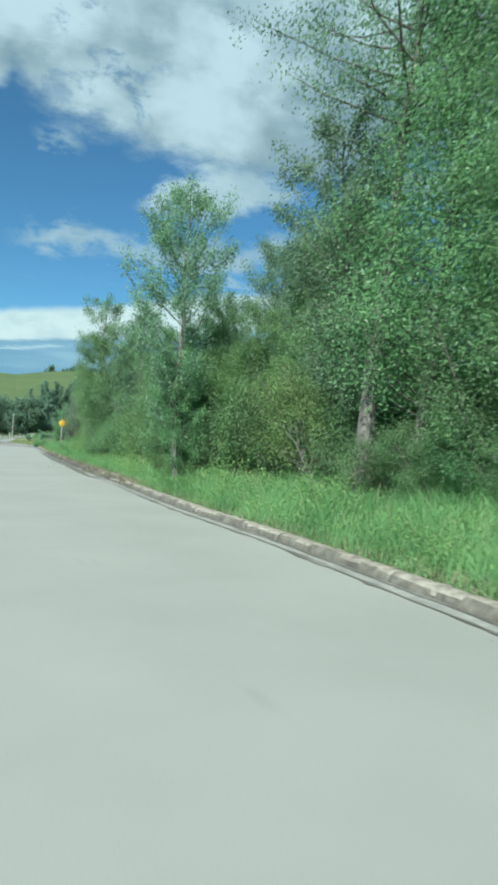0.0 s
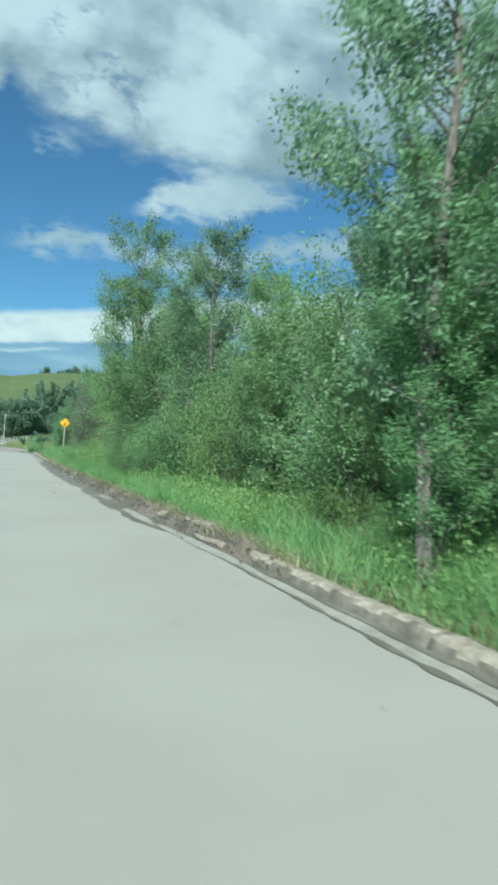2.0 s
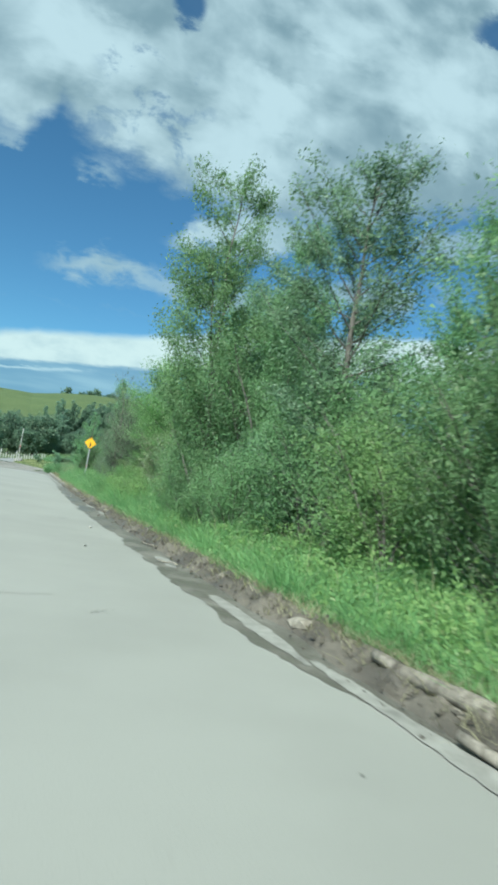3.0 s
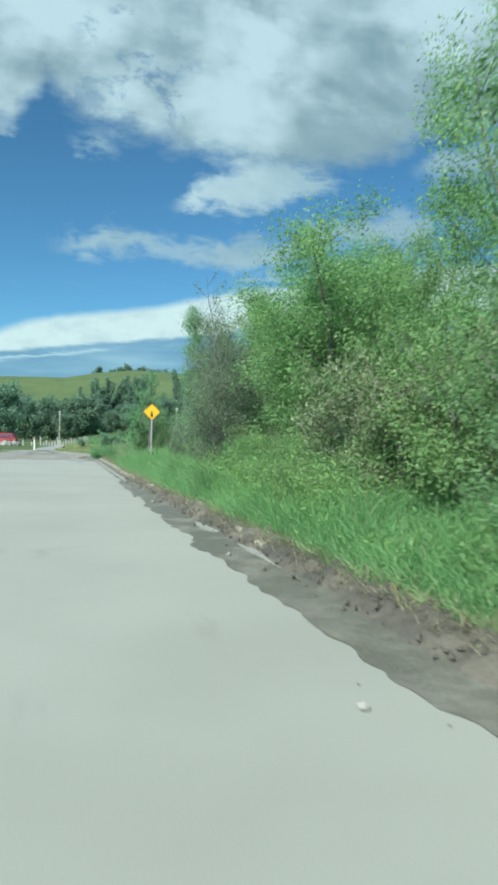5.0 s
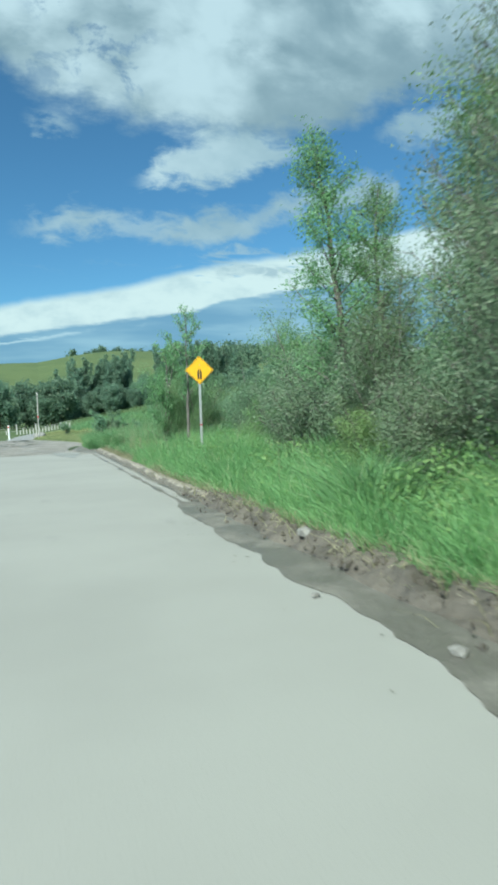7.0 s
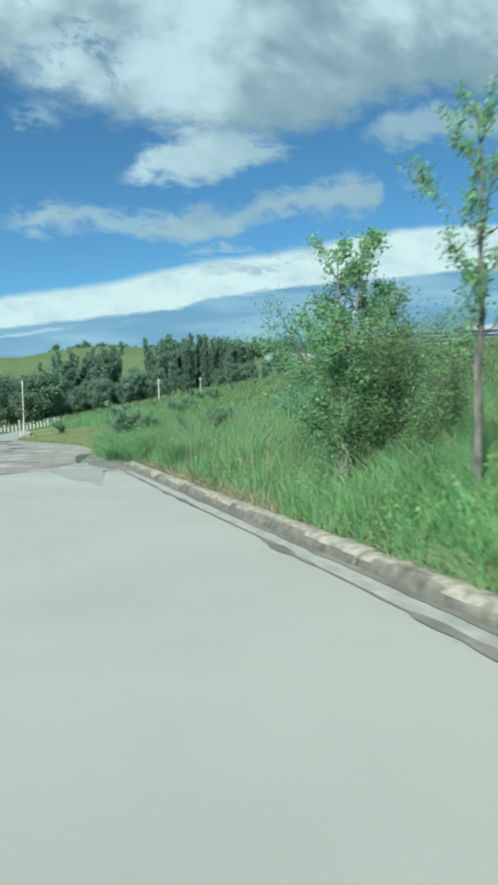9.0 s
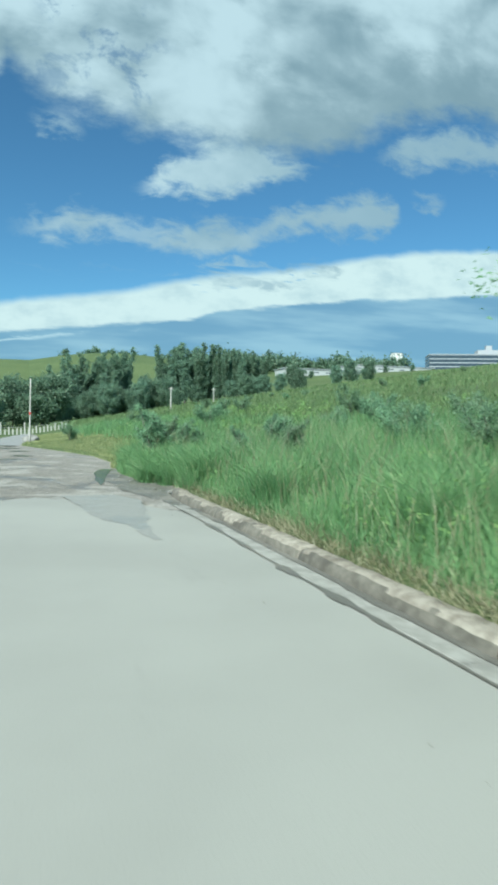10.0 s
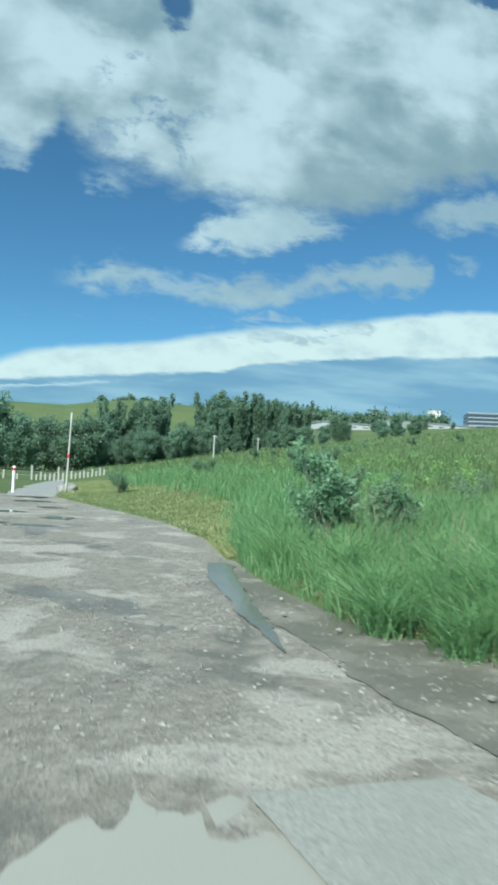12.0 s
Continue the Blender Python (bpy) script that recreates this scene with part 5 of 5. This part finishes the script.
def field_shrubs():
    rng = np.random.default_rng(14)
    small = tree("meadow_shrub", "low dark green shrub growing in the meadow", "shrub", "thin stems", LEAF_GREY, group="meadow shrubs",
                 seed=103, height=1.3, base=0.05, spread=1.0, limbs=16, leaves=5200, size=0.066, twigs=False, stems=6, lean=0.4, profile="dome", scatter=0.13)
    spots = [(14.0, 88.0, 0, 1.0), (9.0, 95.0, 50, 1.0), (7.5, 72.5, 10, 0.8), (9.5, 76.0, 100, 0.8), (12.0, 82.0, 77, 0.9), (2.2, 100.0, 10, 0.7), (6.5, 103.0, 60, 0.9)]
    spots += [(rng.uniform(6.5, 12), rng.uniform(69, 86), rng.uniform(0, 360), rng.uniform(0.5, 0.9)) for _ in range(9)]
    for _ in range(15):
        d = rng.uniform(30, 130)
        spots.append((4 + d * rng.uniform(0.15, 0.75), 70 + d, rng.uniform(0, 360), rng.uniform(0.4, 0.8) * (1 + d / 200)))
    plant(small, spots)
    bush = tree("meadow_bush", "dark green bush with long pointed leaves above tall grass", "shrub", "thin stems", LEAF_GREY, group="meadow shrubs",
                seed=109, height=1.65, base=0.08, spread=0.62, limbs=40, leaves=5200, size=0.085, stems=7, lean=0.24, profile="dome", rise=1.2, narrow=0.34, scatter=0.08)
    plant(bush, [(3.35, 79.2, 0, 1.0), (3.75, 79.8, 120, 0.8), (4.15, 78.9, 200, 0.72), (4.6, 79.3, 60, 0.55), (4.9, 75.9, 10, 0.6), (5.6, 74.2, 140, 0.65), (6.4, 77.2, 250, 0.7)])


field_shrubs()

# ---- grass ----


def blades(rng, x, y, tall, wide, bend, z=None):
    """Grass blades, each of two quads, that lean over."""
    n = len(x)
    z = land(x, y) if z is None else z
    a, b = rng.uniform(0, 6.28, n), rng.uniform(0, 6.28, n)
    face = np.stack([np.cos(a), np.sin(a), 0 * a], 1) * (wide * rng.uniform(0.6, 1.3, n))[:, None]
    lean = np.stack([np.cos(b), np.sin(b), 0 * b], 1) * (tall * bend * rng.uniform(0.3, 1.6, n))[:, None]
    root = np.stack([x, y, z - 0.02], 1)
    up = np.zeros((n, 3))
    up[:, 2] = tall
    mid, tip = root + up * 0.6 + lean * 0.4, root + up * 0.98 + lean * 1.3
    low = np.stack([root - face, root + face, mid + face * 0.75, mid - face * 0.75], 1)
    high = np.stack([mid - face * 0.75, mid + face * 0.75, tip], 1)
    return low, high


# width of the short yellow grass between gravel and meadow
VERGE_Y, VERGE_S = [80, 82, 85, 92, 97, 107, 124, 130], [0.0, 0.3, 1.0, 3.3, 4.2, 5.0, 3.0, 0.0]


def build_grass():
    rng = np.random.default_rng(77)
    sets = []

    def sow(n, y0, y1, s0, s1, lo, hi, wide, bend=0.35, power=1.0, taper=0.5):
        y = rng.uniform(y0, y1, n)
        s = s0 + (s1 - s0) * rng.random(n) ** power
        keep = s > np.interp(y, VERGE_Y, VERGE_S) * (1 + 0.35 * np.sin(y * 2.1) * np.sin(y * 0.83 + 1.0)) + 0.25 * rng.normal(size=n) * (y > 82)
        y, s = y[keep], s[keep]
        n, x = len(y), edge(y) + s
        clump = np.array([noise.noise((a * 0.9, c * 0.9, 3.0)) for a, c in zip(x, y)])
        keep = rng.random(n) < np.clip(0.75 + 0.8 * clump, 0.1, 1)
        x, y, clump = x[keep], y[keep], clump[keep]
        tall = rng.uniform(lo, hi, len(x)) * (1 + 0.5 * clump) * np.clip((x - edge(y)) / taper, 0.42, 1)
        sets.extend(blades(rng, x, y, tall, wide, bend))

    sow(64000, 3, 40, 0.2, 3.4, 0.18, 0.6, 0.005, 0.5)
    sow(9000, 3, 16, 3.0, 5.5, 0.3, 0.7, 0.008, 0.5)
    sow(56000, 36, 62, 0.18, 3.0, 0.22, 0.78, 0.0055, 0.55)
    sow(9000, 22, 58, 0.22, 0.6, 0.3, 0.6, 0.006, 0.9)
    ob = new("tall_grass", loose_mesh("tall_grass", sets, BLADES))
    tagged(ob, "tall bright green grass on the road's verge", "grass", "", "stuff")
    sets.clear()
    sow(95000, 60, 81.5, 0.45, 8.5, 0.3, 0.85, 0.0048, 0.36, power=1.2, taper=1.3)
    sow(9000, 80, 92, 0.6, 4.5, 0.3, 0.75, 0.009, power=0.8)
    sow(9000, 75.6, 84, 0.05, 1.2, 0.3, 0.7, 0.005, 0.45, taper=0.3)
    sow(4000, 73.6, 76.6, 0.08, 0.7, 0.25, 0.6, 0.005, 0.6, taper=0.25)
    sow(5000, 72.9, 75.8, 0.25, 1.4, 0.35, 0.8, 0.005, 0.45, taper=0.4)
    sow(16000, 90, 118, 3.6, 10.0, 0.35, 0.8, 0.012, power=1.2)
    # heavy tussocks that hang over the gravel and the kerb
    for cx, cy, r, n, h in ((2.62, 75.85, 0.14, 500, 0.62), (2.75, 76.5, 0.22, 500, 0.6), (3.05, 75.1, 0.22, 500, 0.6), (3.0, 77.6, 0.3, 500, 0.75), (2.75, 79.2, 0.25, 600, 0.75), (3.7, 75.2, 0.3, 700, 0.9), (3.4, 73.4, 0.3, 700, 0.9), (3.9, 66.0, 0.3, 500, 0.9), (3.4, 69.5, 0.25, 500, 0.8), (3.5, 48.4, 0.3, 700, 0.9), (3.4, 44.0, 0.3, 700, 0.9)):
        x, y = cx + rng.normal(size=n) * r * 0.6, cy + rng.normal(size=n) * r * 0.6
        sets.extend(blades(rng, x, y, rng.uniform(0.6, 1.1, n) * h, 0.006, 0.75))
    ob = new("tall_grass", loose_mesh("tall_grass", sets, BLADES_COOL))
    tagged(ob, "tall green meadow grass beyond the kerb", "grass", "", "stuff")
    sets.clear()
    sow(26000, 64, 110, 5.0, 20.0, 0.3, 0.6, 0.013, 0.5)
    sow(30000, 70, 165, 6.0, 65.0, 0.3, 0.6, 0.026, 0.5)
    sow(26000, 150, 330, 4.0, 190.0, 0.4, 0.9, 0.07, 0.5, power=1.4)
    ob = new("meadow_grass", loose_mesh("meadow_grass", sets, MEADOW))
    tagged(ob, "dull green meadow grass on the rising field", "grass", "", "stuff")
    sets.clear()
    sow(9000, 3, 26, 0.14, 0.6, 0.06, 0.22, 0.005, 1.3)
    sow(7000, 57, 78, 0.16, 0.55, 0.06, 0.3, 0.005, 1.2)
    sow(1800, 74.4, 76.6, 0.0, 0.55, 0.1, 0.5, 0.005, 0.9)
    n = 9000
    y, s = rng.uniform(19.5, 58.0, n), rng.normal(0.28, 0.13, n)
    x = edge(y) + s
    z = np.maximum(land(x, y), 0) + 0.10 * np.exp(-((s - 0.14) / 0.2) ** 2)
    sets.extend(blades(rng, x, y, rng.uniform(0.06, 0.2, n), 0.005, 1.5, z))
    sow(1200, 3, 75, 0.5, 2.5, 0.5, 1.0, 0.004)
    sow(3200, 60, 80, 0.5, 6.0, 0.6, 1.1, 0.004, 0.25)
    sow(700, 100, 112, 0.8, 3.0, 0.04, 0.12, 0.012, 1.2)
    ob = new("dry_grass", loose_mesh("dry_grass", sets, BLADES_DRY))
    tagged(ob, "dry straw-coloured grass along the kerb", "grass", "", "stuff")


build_grass()


def build_weeds():
    """Leafy weeds between the grass, too many to count."""
    rng = np.random.default_rng(31)
    out = []
    for y0, y1, s0, s1, n, h in ((4, 40, 0.5, 2.6, 520, 0.35), (38, 60, 0.5, 2.8, 620, 0.6), (38, 47, 0.6, 2.6, 420, 0.85), (10, 36, 1.0, 2.2, 220, 0.7), (22, 37, 0.5, 2.6, 420, 0.5), (60, 82, 0.7, 5.0, 260, 0.5), (82, 120, 4.6, 18.0, 200, 0.5)):
        for _ in range(n):
            y = rng.uniform(y0, y1)
            x = float(edge(y)) + rng.uniform(s0, s1)
            z, tall, k = float(land(x, y)), h * rng.uniform(0.5, 1.3), int(rng.uniform(35, 75))
            f = rng.random(k)
            at = np.stack([x + rng.normal(size=k) * 0.12, y + rng.normal(size=k) * 0.12, z + f * tall], 1)
            out.append(leaf_faces(rng, at, 0.058 * (1.0 if y < 82 else 2.0), 0.1, 0.5))
    ob = new("weeds", loose_mesh("weeds", out, LEAF_WEED))
    tagged(ob, "leafy green weeds growing among verge grass", "weeds", "", "stuff")


build_weeds()


def short_grass():
    rng = np.random.default_rng(55)
    y = rng.uniform(81.0, 124, 34000)
    x = edge(y) + np.interp(y, VERGE_Y, VERGE_S) * rng.random(34000)
    ob = new("short_grass", loose_mesh("short_grass", blades(rng, x, y, rng.uniform(0.03, 0.11, 34000), 0.010, 0.9), BLADES_YELLOW))
    tagged(ob, "short yellowing grass between gravel and meadow", "grass", "", "stuff")


short_grass()


def litter():
    """Dark leaf litter and crumbs on the road, too many to count."""
    rng = np.random.default_rng(27)
    out = []
    spots = [(1.32, 25.7, 9), (1.0, 30.3, 4), (0.83, 25.8, 4), (2.18, 40.1, 6), (2.05, 48.2, 3), (2.0, 50.4, 9), (1.87, 49.6, 8), (2.0, 42.4, 5)]
    spots += [(float(edge(y)) - rng.uniform(0.3, 1.1), y, 1) for y in rng.uniform(4, 72, 70)]
    for x, y, n in spots:
        at = np.stack([x + rng.normal(size=n) * 0.06, y + rng.normal(size=n) * 0.05, np.full(n, 0.012)], 1)
        f = leaf_faces(rng, at, 0.032, 0.0, 0.7)
        f[:, :, 2] = 0.010 + 0.25 * np.abs(f[:, :, 2] - 0.012)
        out.append(f)
    ob = new("leaf_litter", loose_mesh("leaf_litter", out, KERB_DARK))
    tagged(ob, "dark dead leaf litter on the pale road", "litter", "", "stuff")


litter()

# ---- buildings on the ridge ----


def warehouse(x, y, width, height, label):
    z = float(land(x, y))
    b = thing("warehouse", label, "building", "buildings on the ridge", at=pose(x, y, z - 2.0))
    part("wall", box(bmesh.new(), -width / 2, width / 2, -10, 10, 0, height, 0.1), b, "white clad wall", FAR_WALL)
    part("roof", box(bmesh.new(), -width / 2 - 0.6, width / 2 + 0.6, -10.6, 10.6, height, height + 0.6, 0.1), b, "pale flat roof", GREY_WALL)
    for k in range(int(width // 9)):
        x0 = -width / 2 + 3 + 9 * k
        part("window", box(bmesh.new(), x0, x0 + 4, -10.12, -9.9, height * 0.5, height * 0.62), b, "dark window strip", DARK_GLASS)


warehouse(196.0, 500.0, 60.0, 4.6, "long low white industrial building on the ridge")
warehouse(262.0, 520.0, 70.0, 5.0, "long low white industrial building with dark windows")


def office(x, y, width, storeys, label):
    z = float(land(x, y))
    b = thing("office_building", label, "building", "buildings on the ridge", at=pose(x, y, z + 9.0, 0, 0, -25))
    h = 4.0
    part("wall", box(bmesh.new(), -width / 2, width / 2, -15, 15, 0, 3 + storeys * h, 0.1), b, "pale grey wall", GREY_WALL)
    for k in range(storeys):
        part("window", box(bmesh.new(), -width / 2 - 0.3, width / 2 + 0.3, -15.3, 15.3, 3 + k * h + 0.7, 3 + k * h + 3.5, 0.05), b, "dark glazed window band", DARK_GLASS)
    part("roof", box(bmesh.new(), -width / 2 - 0.5, width / 2 + 0.5, -15.5, 15.5, 3 + storeys * h, 4 + storeys * h, 0.1), b, "grey roof slab", GREY_WALL)
    part("penthouse", box(bmesh.new(), width * 0.05, width * 0.35, -8, 8, 4 + storeys * h, 9 + storeys * h, 0.1), b, "grey roof plant room", GREY_WALL)
    part("chimney", box(bmesh.new(), width * 0.15, width * 0.22, -3, 3, 9 + storeys * h, 14 + storeys * h, 0.1), b, "grey rooftop stack", GREY_WALL)


office(440.0, 660.0, 90.0, 6, "large grey office block with dark window bands")


def tower(x, y, width, height):
    z = float(land(x, y))
    b = thing("tower_block", "narrow white tower beside low grey block on the ridge", "building", "buildings on the ridge", at=pose(x, y, z - 3.0))
    part("wall", box(bmesh.new(), -width / 2, width / 2, -width / 2, width / 2, 0, height, 0.1), b, "white tower wall", FACADE)
    part("annex", box(bmesh.new(), -width * 1.8, -width / 2 - 0.01, -5, 5, 0, height * 0.75, 0.1), b, "grey annex wall", GREY_WALL)
    part("roof", box(bmesh.new(), -width / 2 - 0.2, width / 2 + 0.2, -width / 2 - 0.2, width / 2 + 0.2, height, height + 0.5, 0.05), b, "pale roof slab", GREY_WALL)


tower(357.0, 670.0, 9.0, 31.0)
